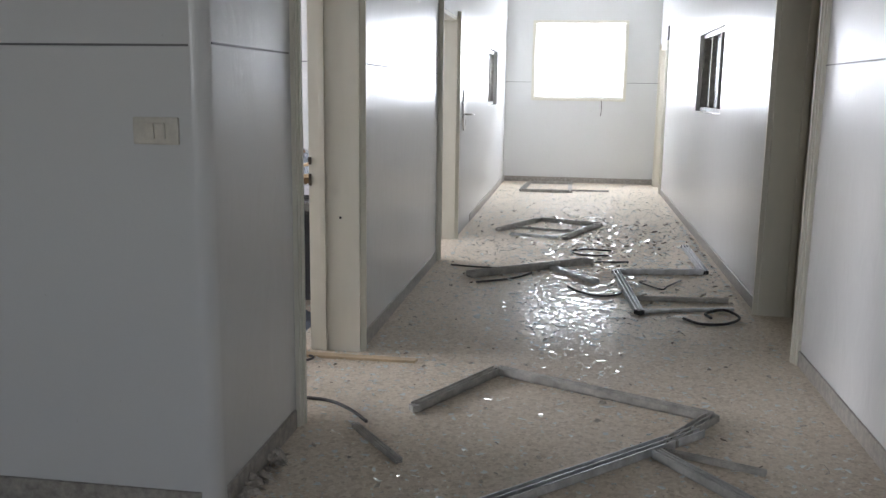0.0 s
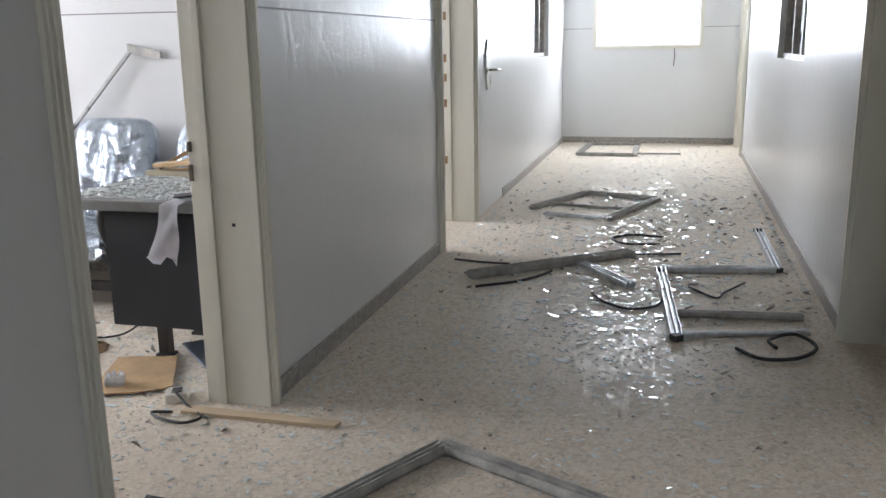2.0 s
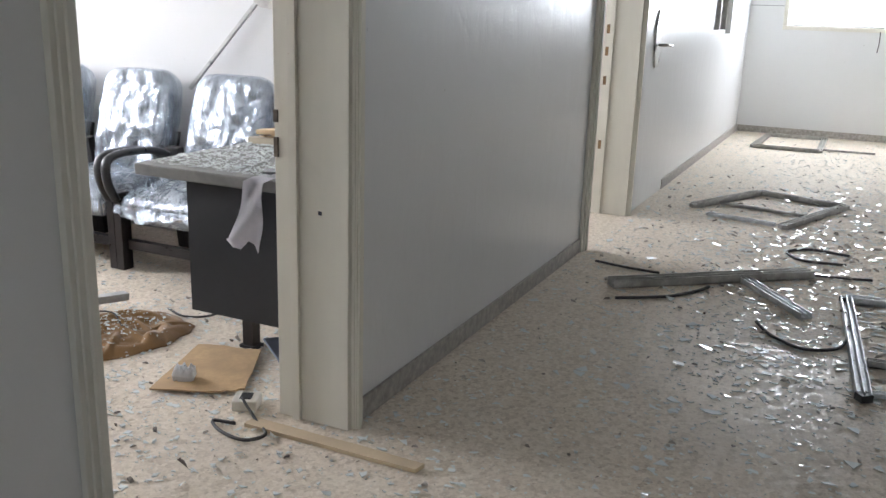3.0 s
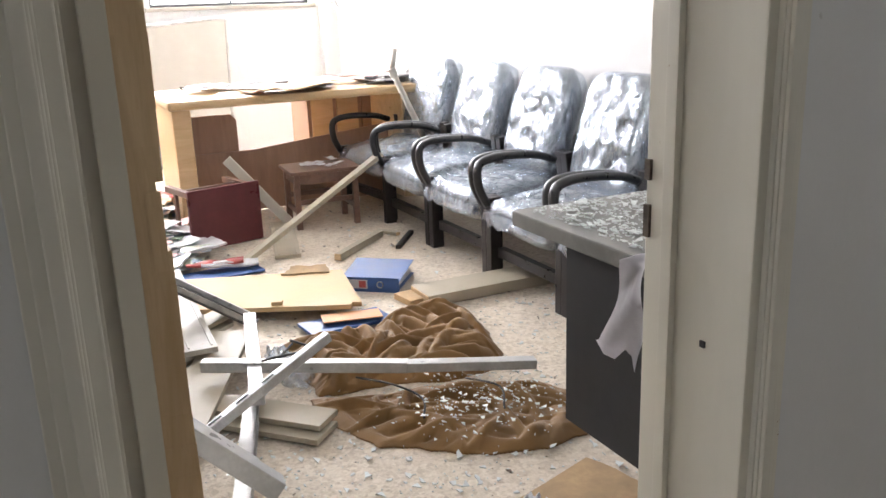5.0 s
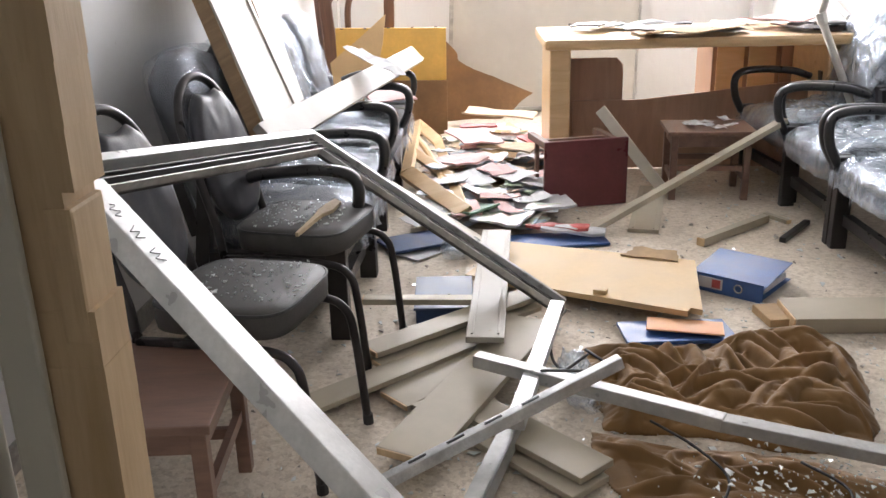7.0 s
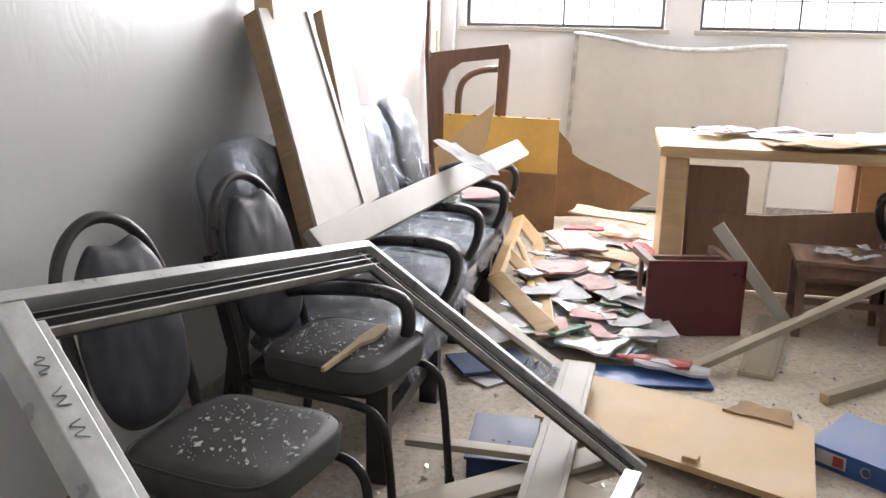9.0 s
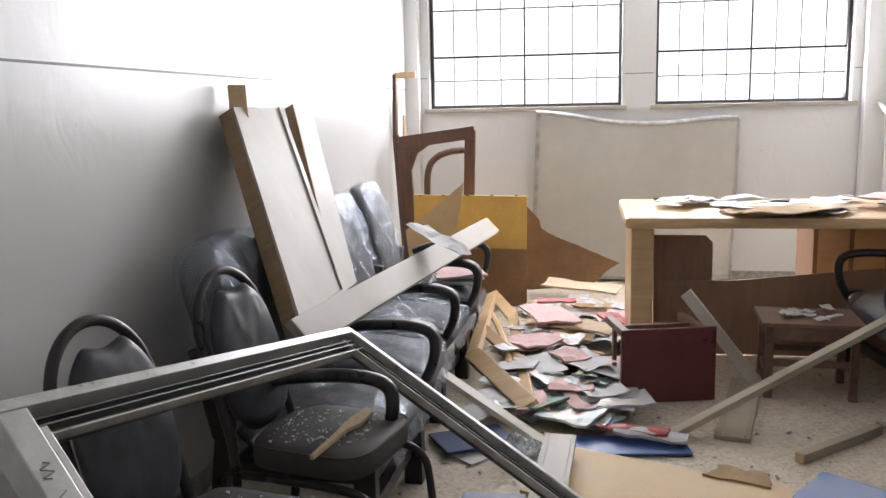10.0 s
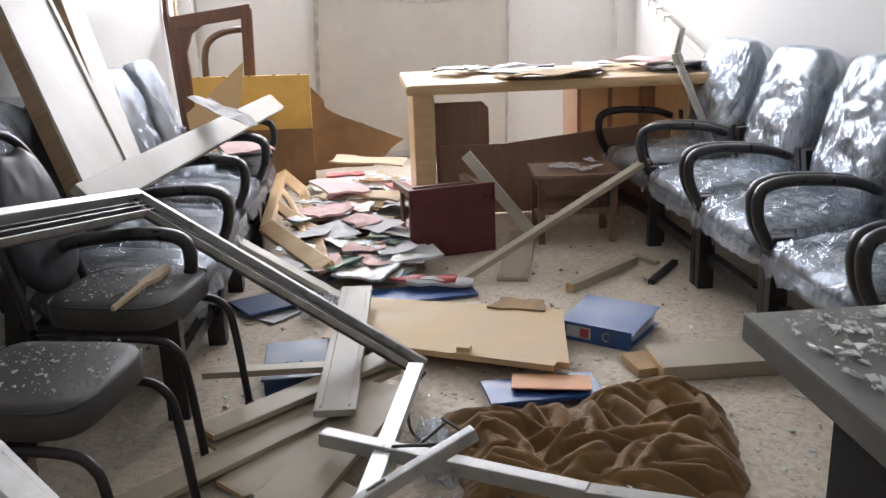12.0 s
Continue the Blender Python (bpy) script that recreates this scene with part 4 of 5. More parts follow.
# slats and boards in the pile
for p, q, w, h, mt, lab in (
        ((-2.50, 5.53, 0.03), (-2.95, 6.08, 0.06), 0.105, 0.018, GREYBOARD, "cream painted wooden slat in the pile"),
        ((-2.80, 5.70, 0.075), (-3.24, 6.27, 0.10), 0.10, 0.02, GREYBOARD, "cream painted wooden slat in the pile"),
        ((-2.78, 5.71, 0.045), (-3.20, 6.25, 0.07), 0.115, 0.018, GREYBOARD, "cream painted wooden slat under another"),
        ((-2.56, 5.80, 0.02), (-2.90, 6.16, 0.05), 0.135, 0.018, GREYBOARD, "cream painted wooden slat with a broken end"),
        ((-3.13, 5.64, 0.12), (-3.12, 6.05, 0.12), 0.05, 0.022, GREYBOARD, "narrow painted stick on the pile"),
        ((-2.20, 5.86, 0.05), (-3.00, 6.24, 0.09), 0.17, 0.022, GREYBOARD, "broad grey-white painted board"),
        ((-2.62, 5.86, 0.02), (-2.10, 6.34, 0.02), 0.14, 0.020, GREYBOARD, "grey-white painted slat on the floor"),
        ((-2.50, 6.02, 0.045), (-2.14, 6.36, 0.045), 0.13, 0.020, GREYBOARD, "grey-white painted slat lying on another"),
        ((-3.90, 6.135, 0.125), (-2.765, 6.077, 0.125), 0.125, 0.022, WHITE, "white painted door slat with a moulded edge"),
        ((-4.05, 6.07, 0.03), (-4.06, 5.61, 0.335), 0.085, 0.022, CREAM, "cream painted slat leaning on an armchair"),
        ((-3.17, 7.17, 0.03), (-3.17, 7.92, 0.03), 0.20, 0.055, GREYBOARD, "thick grey-white board lying by the armchairs"),
        ((-4.235, 6.60, 0.025), (-4.712, 7.622, 0.448), 0.05, 0.028, GREYBOARD, "long grooved white stick propped on an armchair"),
        ((-5.00, 7.08, 0.02), (-5.10, 6.735, 0.455), 0.026, 0.062, CREAM, "white stick leaning on the tipped stool"),
        ((-5.05, 7.04, 0.012), (-4.24, 6.843, 0.012), 0.145, 0.02, GREYBOARD, "flat white board with a moulded rim on the floor"),
        ((-4.04, 7.07, 0.022), (-4.40, 7.47, 0.022), 0.042, 0.04, GREYBOARD, "short white stick on the floor"),
        ((-4.36, 7.57, 0.012), (-4.50, 7.50, 0.012), 0.03, 0.02, GREYBOARD, "short white stick on the floor"),
        ((-4.08, 7.45, 0.012), (-4.36, 7.66, 0.012), 0.03, 0.024, BLACKTUBE, "dark metal stick on the floor"),
        ((-3.27, 7.12, 0.02), (-3.12, 7.14, 0.02), 0.09, 0.03, CARD, "torn piece of brown board")):
    r = root("slat", frame_along(p, q), lab, "wooden slat", "broken slats")
    n_ = (Vector(q) - Vector(p)).length
    part("board", box((n_, w, h), (n_ / 2, 0, 0), None, 0.003), mt, r)
    if w in (0.125, 0.145):
        for s in (-1, 1):
            part("bead", box((n_ * 0.96, 0.008, 0.006), (n_ / 2, s * w * 0.34, h / 2 + 0.001), None, 0.001), mt, r)
    if mt in (GREYBOARD, WHITE, CREAM):
        part("raw_end", box((0.005, w * 0.95, h * 0.9), (-0.002, 0, 0)), RAW, r, "bare wood end")

# tan board
mb = Matrix.Translation((-3.68, 6.19, 0.045)) @ pose(0, 0, 0, 0.5, -1.2, 67.5)
tb = root("cupboard_panel", mb, "tan fibreboard cupboard panel lying on the debris", "board")
part("face", prism([(-0.12, -0.205), (0.785, -0.31), (0.79, -0.275), (0.832, -0.28), (0.72, 0.23), (-0.10, 0.245)], 0.022), MDF, tb)
part("torn_flap", prism(ragged([(0.42, 0.20), (0.66, 0.19), (0.64, 0.27), (0.46, 0.27)], 8, 0.02, 4), 0.012, pose(0, 0, -0.022, 12)), CARD, tb)
part("catch", box((0.05, 0.035, 0.02), (0.45, -0.235, 0.03), None, 0.004), MDF, tb)


# binder
def binder(m, label, material=BLUEFILE, thick=0.062):
    r = root("ring_binder", m, label, "binder", "office binders")
    part("cover", box((0.30, 0.31, 0.003), (0, 0, thick), pose(0, 0, 0, 0, 6), 0.001), material, r)
    part("cover", box((0.29, 0.31, 0.003), (0, 0, 0.002), None, 0.001), material, r)
    part("spine", box((0.004, 0.315, thick + 0.02), (0.148, 0, thick / 2 - 0.002), None, 0.002), material, r)
    part("label_field", box((0.002, 0.10, 0.045), (0.151, -0.055, thick / 2)), PAPER, r, "white spine label")
    part("label_mark", box((0.002, 0.035, 0.035), (0.1525, -0.03, thick / 2)), REDPAPER, r, "red mark on the label")
    ring = [(0.152, 0.06 + 0.016 * math.cos(a), thick / 2 + 0.016 * math.sin(a)) for a in [2 * math.pi * i / 12 for i in range(13)]]
    part("finger_ring", tube(ring, 0.003, 6, None, 1, 1), CHROME, r)
    part("paper_block", box((0.22, 0.28, thick * 0.5), (-0.02, 0.0, thick * 0.33), None, 0.004), PAPER, r)
    return r


binder(pose(-3.56, 7.11, 0.012, 0, 0, -39), "blue ring binder lying open on the floor", BLUEFILE, 0.055)
bx = root("box_file", pose(-3.28, 5.925, 0.0, 0, 0, 2), "dark blue box file sprinkled with glass under the slats", "box file")
part("body", box((0.29, 0.205, 0.078), (0, 0, 0.040), None, 0.003), BLUEDARK, bx)
part("lid", box((0.31, 0.22, 0.010), (0, 0, 0.086), pose(0, 0, 0, 0, 1.5), 0.003), BLUEFADED, bx, "faded blue lid")
for k in range(4):
    part("punched_hole", tube([(0.03 + 0.045 * (k % 2), -0.03 + 0.05 * (k // 2), 0.0905), (0.03 + 0.045 * (k % 2), -0.03 + 0.05 * (k // 2), 0.0925)], 0.006, 8, None, 1, 1), SEAL, bx)
for m, mt, w, d, h, lab in ((pose(-3.03, 6.745, 0.030, 0, -2, 3), BLUEFILE, 0.19, 0.38, 0.014, "blue plastic folder half under the cloth"), (pose(-3.035, 6.775, 0.050, 0, -4, -12), ORANGE, 0.13, 0.26, 0.006, "orange booklet on a blue folder"),
                            (pose(-4.12, 6.42, 0.012, 0, 0, 8), BLUEFILE, 0.20, 0.46, 0.012, "blue folder flat on the floor"), (pose(-4.10, 5.76, 0.022, 0, -3, 28), BLUEDARK, 0.26, 0.32, 0.012, "dark blue folder on loose sheets by the chairs"),
                            (pose(-4.04, 5.80, 0.008, 0, 0, 50), PAPER, 0.21, 0.30, 0.006, "pad of white sheets under a blue folder")):
    solo("folder", box((w, d, h), m.translation, m.to_3x3().to_4x4(), 0.002), mt, lab, "folder")


# brown curtain in a heap
def curtain(name, outline, tall, seed, label, n=200, folds=70, flow=0.4, loose=0.9):
    """A crumpled cloth: many curved folds laid over one another inside an uneven outline."""
    rg = random.Random(seed)
    xs, ys = [p[0] for p in outline], [p[1] for p in outline]
    x0, x1, y0, y1 = min(xs) - 0.04, max(xs) + 0.04, min(ys) - 0.04, max(ys) + 0.04
    gx, gy = np.meshgrid(np.linspace(x0, x1, n + 1), np.linspace(y0, y1, n + 1), indexing="ij")
    edge, ok = np.full(gx.shape, 9.0), np.zeros(gx.shape, bool)
    for (ax, ay), (bx, by) in zip(outline, outline[1:] + outline[:1]):
        ok ^= ((ay > gy) != (by > gy)) & (gx < (bx - ax) * (gy - ay) / (by - ay + 1e-9) + ax)
        t = np.clip(((gx - ax) * (bx - ax) + (gy - ay) * (by - ay)) / ((bx - ax) ** 2 + (by - ay) ** 2), 0, 1)
        edge = np.minimum(edge, np.hypot(gx - ax - t * (bx - ax), gy - ay - t * (by - ay)))
    edge = np.where(ok, edge, -edge)
    wob = np.array([[noise.noise(Vector((a * 6, b * 6, seed))) + 0.4 * noise.noise(Vector((a * 17, b * 17, seed))) for a, b in zip(ra, rb)] for ra, rb in zip(gx, gy)])
    edge = edge + 0.028 * wob
    rise = np.clip((edge + 0.01) / 0.11, 0, 1) ** 0.75
    z = tall * (0.12 + 0.16 * wob)
    for k in range(folds):
        px, py = rg.uniform(x0, x1), rg.uniform(y0, y1)
        a = flow + rg.gauss(0, loose) + (math.pi if rg.random() < 0.5 else 0)
        bend, wide, high = rg.gauss(0, 3.2), rg.uniform(0.010, 0.034), tall * rg.uniform(0.35, 1.0)
        steps = rg.randint(5, 11)
        line = []
        for q in range(steps + 1):
            line.append((px, py, math.sin(math.pi * (0.12 + 0.76 * q / steps))))
            px, py, a = px + 0.045 * math.cos(a), py + 0.045 * math.sin(a), a + 0.045 * bend
        near, tallest = np.full(gx.shape, 9.0), np.zeros(gx.shape)
        for (ax, ay, ah), (bx, by, bh) in zip(line, line[1:]):
            t = np.clip(((gx - ax) * (bx - ax) + (gy - ay) * (by - ay)) / ((bx - ax) ** 2 + (by - ay) ** 2), 0, 1)
            d = np.hypot(gx - ax - t * (bx - ax), gy - ay - t * (by - ay))
            tallest = np.where(d < near, ah + (bh - ah) * t, tallest)
            near = np.minimum(near, d)
        ridge = high * tallest * np.sqrt(np.clip(1 - (near / (wide * 1.25)) ** 2, 0, 1))
        z = np.maximum(z, ridge) + 0.05 * np.minimum(z, ridge)
    soft = z.copy()
    soft[1:-1, 1:-1] = (2 * z[1:-1, 1:-1] + z[:-2, 1:-1] + z[2:, 1:-1] + z[1:-1, :-2] + z[1:-1, 2:]) / 6
    z = 0.005 + rise * soft
    bm = bmesh.new()
    grid = {}
    for i in range(n + 1):
        for j in range(n + 1):
            if edge[i, j] > -0.012:
                grid[i, j] = bm.verts.new((gx[i, j], gy[i, j], max(0.004, z[i, j])))
    for i in range(n):
        for j in range(n):
            q = [(i, j), (i + 1, j), (i + 1, j + 1), (i, j + 1)]
            if all(v in grid for v in q):
                bm.faces.new([grid[v] for v in q])
    rim = [e for e in bm.edges if e.is_boundary]
    made = bmesh.ops.extrude_edge_only(bm, edges=rim)["geom"]
    for v in made:
        if isinstance(v, bmesh.types.BMVert):
            v.co.z = 0.001
    return solo(name, bm, CLOTH, label, "cloth", smooth=True)


curtain("curtain", [(-2.92, 6.42), (-2.90, 6.60), (-2.88, 6.80), (-2.98, 6.97), (-3.03, 7.08), (-2.98, 7.20), (-2.85, 7.28), (-2.62, 7.24), (-2.42, 7.18), (-2.30, 7.10), (-2.32, 6.85), (-2.40, 6.60), (-2.42, 6.42), (-2.70, 6.40)], 0.105, 23, "brown curtain fallen in a crumpled heap on the floor", 240, 190, 1.3, 0.8)
curtain("curtain", [(-2.40, 6.38), (-2.30, 6.62), (-2.26, 6.90), (-2.12, 7.15), (-2.0, 7.22), (-1.74, 7.16), (-1.70, 6.92), (-1.78, 6.70), (-1.97, 6.47), (-2.16, 6.39)], 0.06, 79, "spread brown curtain strewn with broken glass", 200, 110, 0.9, 0.9)


# ---- far end of the room ----
wb = root("whiteboard", (XW + 0.05, 6.6, 0), "large white board with a buckled frame leaning below the windows", "board")
top = [(-0.76, 1.35), (-0.66, 1.345), (-0.45, 1.315), (-0.2, 1.27), (0.1, 1.25), (0.35, 1.262), (0.6, 1.285), (0.78, 1.29)]
part("surface", prism([(-0.78, 0.05), (0.74, 0.05)] + top[::-1], 0.012, pose(0.0, 0, 0, 90, 0, 90)), WHITEBOARD, wb)
part("top_frame", tube([(0.012, y, z + 0.005) for y, z in top], 0.016, 8, None, 1, 3), ALU, wb)
part("side_frame", beam((0.015, -0.80, 0.03), (0.012, -0.745, 1.345), 0.03, 0.035), ALUDUST, wb)
part("side_frame", beam((0.012, 0.75, 0.05), (0.012, 0.785, 1.28), 0.025, 0.02), ALUWHITE, wb)
part("bottom_frame", beam((0.015, -0.80, 0.035), (0.015, 0.74, 0.035), 0.03, 0.03), ALUWHITE, wb)

yb = root("yellow_board", (-6.66, 5.42, 0), "yellow board upright on a brown board", "board")
part("face", box((0.018, 0.80, 0.40), (0.0, 0, 0.60), pose(0, 0, 0, -1, 4), 0.002), YELLOWBOARD, yb)
part("lower_board", box((0.016, 0.80, 0.42), (0.0, 0.0, 0.215), pose(0, 0, 0, -1, 4), 0.002), HARDBOARD, yb)
for k in range(5):
    part("staple", box((0.02, 0.02, 0.006), (0.02, -0.35 + 0.17 * k, 0.80)), IRON, yb)
solo("torn_hardboard", prism(ragged([(5.72, 0.03), (6.23, 0.04), (6.48, 0.24), (6.20, 0.36), (6.02, 0.43), (5.90, 0.50), (5.88, 0.57), (5.76, 0.70)], 5, 0.018, 5), 0.006, Matrix.Translation((-7.12, 0, 0)) @ pose(0, 0, 0, 90, 0, 90)), HARDBOARD, "brown hardboard with a torn edge standing by the wall", "board")
solo("broken_hardboard", prism([(5.10, 0.0), (5.30, 0.0), (5.34, 0.5), (5.40, 0.72), (5.43, 0.92), (5.25, 0.77), (5.03, 0.60)], 0.008, Matrix.Translation((-6.3, 0, 0)) @ pose(0, 0, 0, 90, 0, 90)), MDF, "pointed piece of tan board stuck behind the chairs", "board")

ch = root("wooden_chair_side", (-6.80, 5.17, 0), "brown wooden armchair side frame with an arched opening", "chair frame")
part("stile", beam((0, -0.17, 0.02), (0, -0.245, 1.18), 0.05, 0.085), BROWNWOOD, ch)
part("stile", beam((0, 0.20, 0.02), (0, 0.245, 1.25), 0.05, 0.075), BROWNWOOD, ch)
part("top_rail", beam((0, -0.27, 1.165), (0, 0.275, 1.235), 0.057, 0.09), BROWNWOOD, ch)
part("bottom_rail", beam((0, -0.17, 0.35), (0, 0.20, 0.38), 0.04, 0.09), BROWNWOOD, ch)
part("corner_block", prism([(-0.22, 1.14), (0.06, 1.17), (-0.06, 1.145), (-0.14, 1.09), (-0.19, 0.96), (-0.215, 0.80)], 0.045, pose(-0.022, 0, 0, 90, 0, 90)), BROWNWOOD, ch)
part("inner_arch", tube([(0.01, -0.06, 0.36), (0.01, -0.075, 0.80), (0.01, -0.06, 0.98), (0.01, 0.0, 1.06), (0.01, 0.10, 1.10), (0.01, 0.2, 1.11)], 0.024, 8, None, 1.2), BROWNWOOD, ch)
ps = root("broken_post", (-7.0, 4.86, 0), "tall thin splintered brown wooden post by the wall", "post")
part("lower", beam((0.1, 0.06, 0.0), (0.02, -0.03, 1.22), 0.03, 0.05), BROWNWOOD, ps)
part("upper", beam((0.02, -0.032, 1.2), (0.0, -0.025, 1.66), 0.03, 0.035), BROWNWOOD, ps)
part("hook", beam((0.0, -0.03, 1.65), (0.0, 0.13, 1.655), 0.035, 0.045), RAW, ps)
part("splint", beam((0.03, 0.03, 0.9), (0.01, 0.035, 1.36), 0.015, 0.02), RAW, ps)

# chair frame fallen among the papers
fa, fb, fc, fd = Vector((-6.25, 5.62, 0.18)), Vector((-4.93, 5.655, 0.15)), Vector((-4.36, 5.985, 0.08)), Vector((-5.85, 5.785, 0.13))
fo = Vector((-5.1, 5.75, 0))
fr = root("fallen_chair_side", fo, "pale wooden armchair side frame lying among the papers", "chair frame")
for nm, u, v, w in (("long_rail", fa, fb, 0.07), ("end_rail", fb, fc, 0.09), ("long_rail", fd, fc, 0.06), ("cross_rail", fa.lerp(fb, 0.62), fd.lerp(fc, 0.60), 0.06), ("end_rail", fa, fd, 0.07)):
    part(nm, beam(u - fo, v - fo, w, 0.035, 25), BEECH, fr)
m1, m2 = fa.lerp(fb, 0.3) - fo, fd.lerp(fc, 0.3) - fo
part("curved_rail", tube([m1, m1.lerp(m2, 0.4) + Vector((0.10, 0, 0)), m1.lerp(m2, 0.8) + Vector((0.3, 0, 0)), m2 + Vector((0.5, 0.0, -0.01))], 0.02, 8), BEECH, fr)

# white pipes by the corner
pi = root("curtain_rail", (-5.85, 8.34, 0.86), "white plastic rail with clips slanting down the wall", "rail")
part("rail", tube([(0, 0, 0), (-0.9, 0.01, 0.25), (-1.75, 0.03, 0.53)], 0.018, 8, None, 1, 3), ALUWHITE, pi)
for k in range(3):
    d = Vector((-0.84, 0.01, 0.24)) * (0.95 + 0.22 * k)
    part("clip", box((0.07, 0.05, 0.05), d, pose(0, 0, 0, 0, 16), 0.006), PLASTICWHITE, pi)
rd = root("white_rod", (-2.76, 8.36, 0.90), "thin white rod with a bent bracket leaning on the wall", "rod")
part("rod", beam((0, 0, 0), (0.50, 0.02, 0.52), 0.022, 0.022), ALUWHITE, rd)
part("bracket", prism([(0, 0), (0.22, -0.05), (0.22, -0.085), (0.05, -0.07), (0, -0.04)], 0.02, pose(0.47, 0.02, 0.54, 90, 0, 0)), ALUDUST, rd)
pp = root("white_pipe", (-4.98, 8.076, 0.424), "white plastic pipe with a joint leaning on an armchair", "pipe")
part("lower", tube([(0.0, 0.0, 0.02), (0.0, -0.228, 0.51)], 0.02, 10, None, 1, 1), PLASTICWHITE, pp, smooth=True)
part("joint", tube([(0.0, -0.214, 0.48), (0.0, -0.234, 0.535)], 0.028, 10, None, 1, 1), PLASTICWHITE, pp)
part("upper", tube([(0.0, -0.230, 0.52), (0.0, -0.205, 0.66)], 0.018, 10, None, 1, 1), PLASTICWHITE, pp, smooth=True)

# papers and files
rnd = random.Random(7)
KINDS = ((PAPER, "white paper sheet", 0.20, 0.28), (PAPER, "white paper sheet", 0.148, 0.21), (PRINT, "colour printed booklet", 0.13, 0.18), (PRINT, "colour printed leaflet", 0.15, 0.21), (PINK, "pink paper cover", 0.15, 0.21), (TAN, "manila folder", 0.19, 0.26), (PAPER, "white paper sheet", 0.17, 0.24), (PRINT, "stapled colour booklet", 0.12, 0.17), (PRINT, "colour printed cover", 0.10, 0.19), (CARD, "brown envelope", 0.12, 0.24))


def loose_paper(x, y, z, k, tilt=10.0, where="lying in the heap on the floor", group="papers on the floor"):
    mt, lab, w, d = KINDS[k]
    m = pose(x, y, z, rnd.uniform(-tilt, tilt), rnd.uniform(-tilt, tilt), rnd.uniform(0, 180))
    ob = solo("paper_sheet" if "sheet" in lab else "booklet", sheet(w, d, m, rnd.uniform(0.004, 0.022), rnd.uniform(0, 50), 5, rnd.choice((0.0015, 0.003, 0.009)) if "sheet" not in lab else 0.0015), mt, lab + " " + where, "paper", group)
    return ob


for k in range(230):
    t = rnd.random() ** 0.9
    x = -4.30 - 2.5 * t
    mid, half = 6.08 + 0.02 * t, 0.30 - 0.05 * t
    y = mid + rnd.uniform(-half, half) + (0.05 if t > 0.5 else 0)
    h = 0.13 * math.sin(math.pi * min(1, 0.15 + t * 0.9)) * rnd.random()
    loose_paper(x, y, 0.015 + h, rnd.randrange(len(KINDS)), 7)
for x, y, z, rz, w, d, mt, lab in ((-5.60, 6.02, 0.19, 20, 0.40, 0.26, PINK, "pink folder on top of the paper heap"), (-5.48, 6.24, 0.15, 70, 0.34, 0.24, TAN, "thick tan file on the paper heap"), (-6.35, 6.20, 0.20, 80, 0.50, 0.26, TAN, "tan folder on the far end of the heap"),
                                  (-4.62, 6.30, 0.06, 105, 0.36, 0.26, PAPER, "large white sheet on the heap"), (-4.46, 6.01, 0.06, 40, 0.24, 0.2, GREEN, "green printed magazine on the heap"),
                                  (-4.32, 6.17, 0.05, 60, 0.26, 0.2, PRINT, "colour printed magazine on the heap"), (-4.47, 6.36, 0.06, 100, 0.34, 0.22, PAPER, "white sheet fallen from the heap"), (-4.20, 6.43, 0.035, 75, 0.30, 0.07, REDPAPER, "red and white booklet beside the heap"),
                                  (-4.16, 6.50, 0.030, 78, 0.30, 0.08, PAPER, "white booklet on a red one"), (-5.20, 5.95, 0.14, 30, 0.3, 0.22, PINK, "pink booklet among the papers"), (-5.95, 6.05, 0.19, 95, 0.24, 0.15, REDPAPER, "red folder in the paper heap"), (-5.75, 6.40, 0.13, 20, 0.22, 0.14, REDPAPER, "red folder beside the desk leg")):
    solo("folder", sheet(w, d, pose(x, y, z, rnd.uniform(-6, 6), rnd.uniform(-6, 6), rz), 0.02, x, 5, 0.012), mt, lab, "folder", "papers on the floor")
for k in range(15):
    loose_paper(rnd.uniform(-5.95, -5.35), rnd.uniform(6.75, 8.0), 0.828 + 0.012 * rnd.random() + 0.004 * k / 3, (0, 1, 5, 0, 6, 3)[k % 6], 2.5, "on the beech desk", "papers on the desk")
for x, y, rz, w, d, mt, lab in ((-5.32, 7.22, 12, 0.34, 0.5, CARD, "torn brown cardboard sheet at the desk's edge"), (-5.75, 7.16, 70, 0.40, 0.12, DARKPAPER, "dark file cover on the desk"), (-5.62, 7.86, 35, 0.40, 0.28, PINK, "pink paper on the desk"), (-5.80, 6.72, 60, 0.18, 0.10, DARKPAPER, "scrap of dark paper on the desk"), (-5.45, 7.95, 15, 0.34, 0.26, DARKPAPER, "dark folder at the desk's end")):
    solo("folder", sheet(w, d, pose(x, y, 0.842 + 0.03 * (lab.startswith("pink")), 1, -1, rz), 0.018, y, 6, 0.006), mt, lab, "folder", "papers on the desk")
solo("desk_box", box((0.12, 0.16, 0.05), (-5.42, 8.08, 0.852), pose(0, 0, 0, 0, 0, 20), 0.006), DARKPAPER, "small dark box at the end of the desk", "box")
for k in range(4):
    m = pose(-5.30, 5.52, 0.47 + 0.014 * k, 0, 2, 8 * k)
    solo("booklet", sheet(0.34, 0.26, m, 0.012, k + 0.5, 5, 0.010), (PRINT, PAPER, PRINT, PINK)[k], "booklet stacked on an armchair seat", "paper", "booklets on a seat")
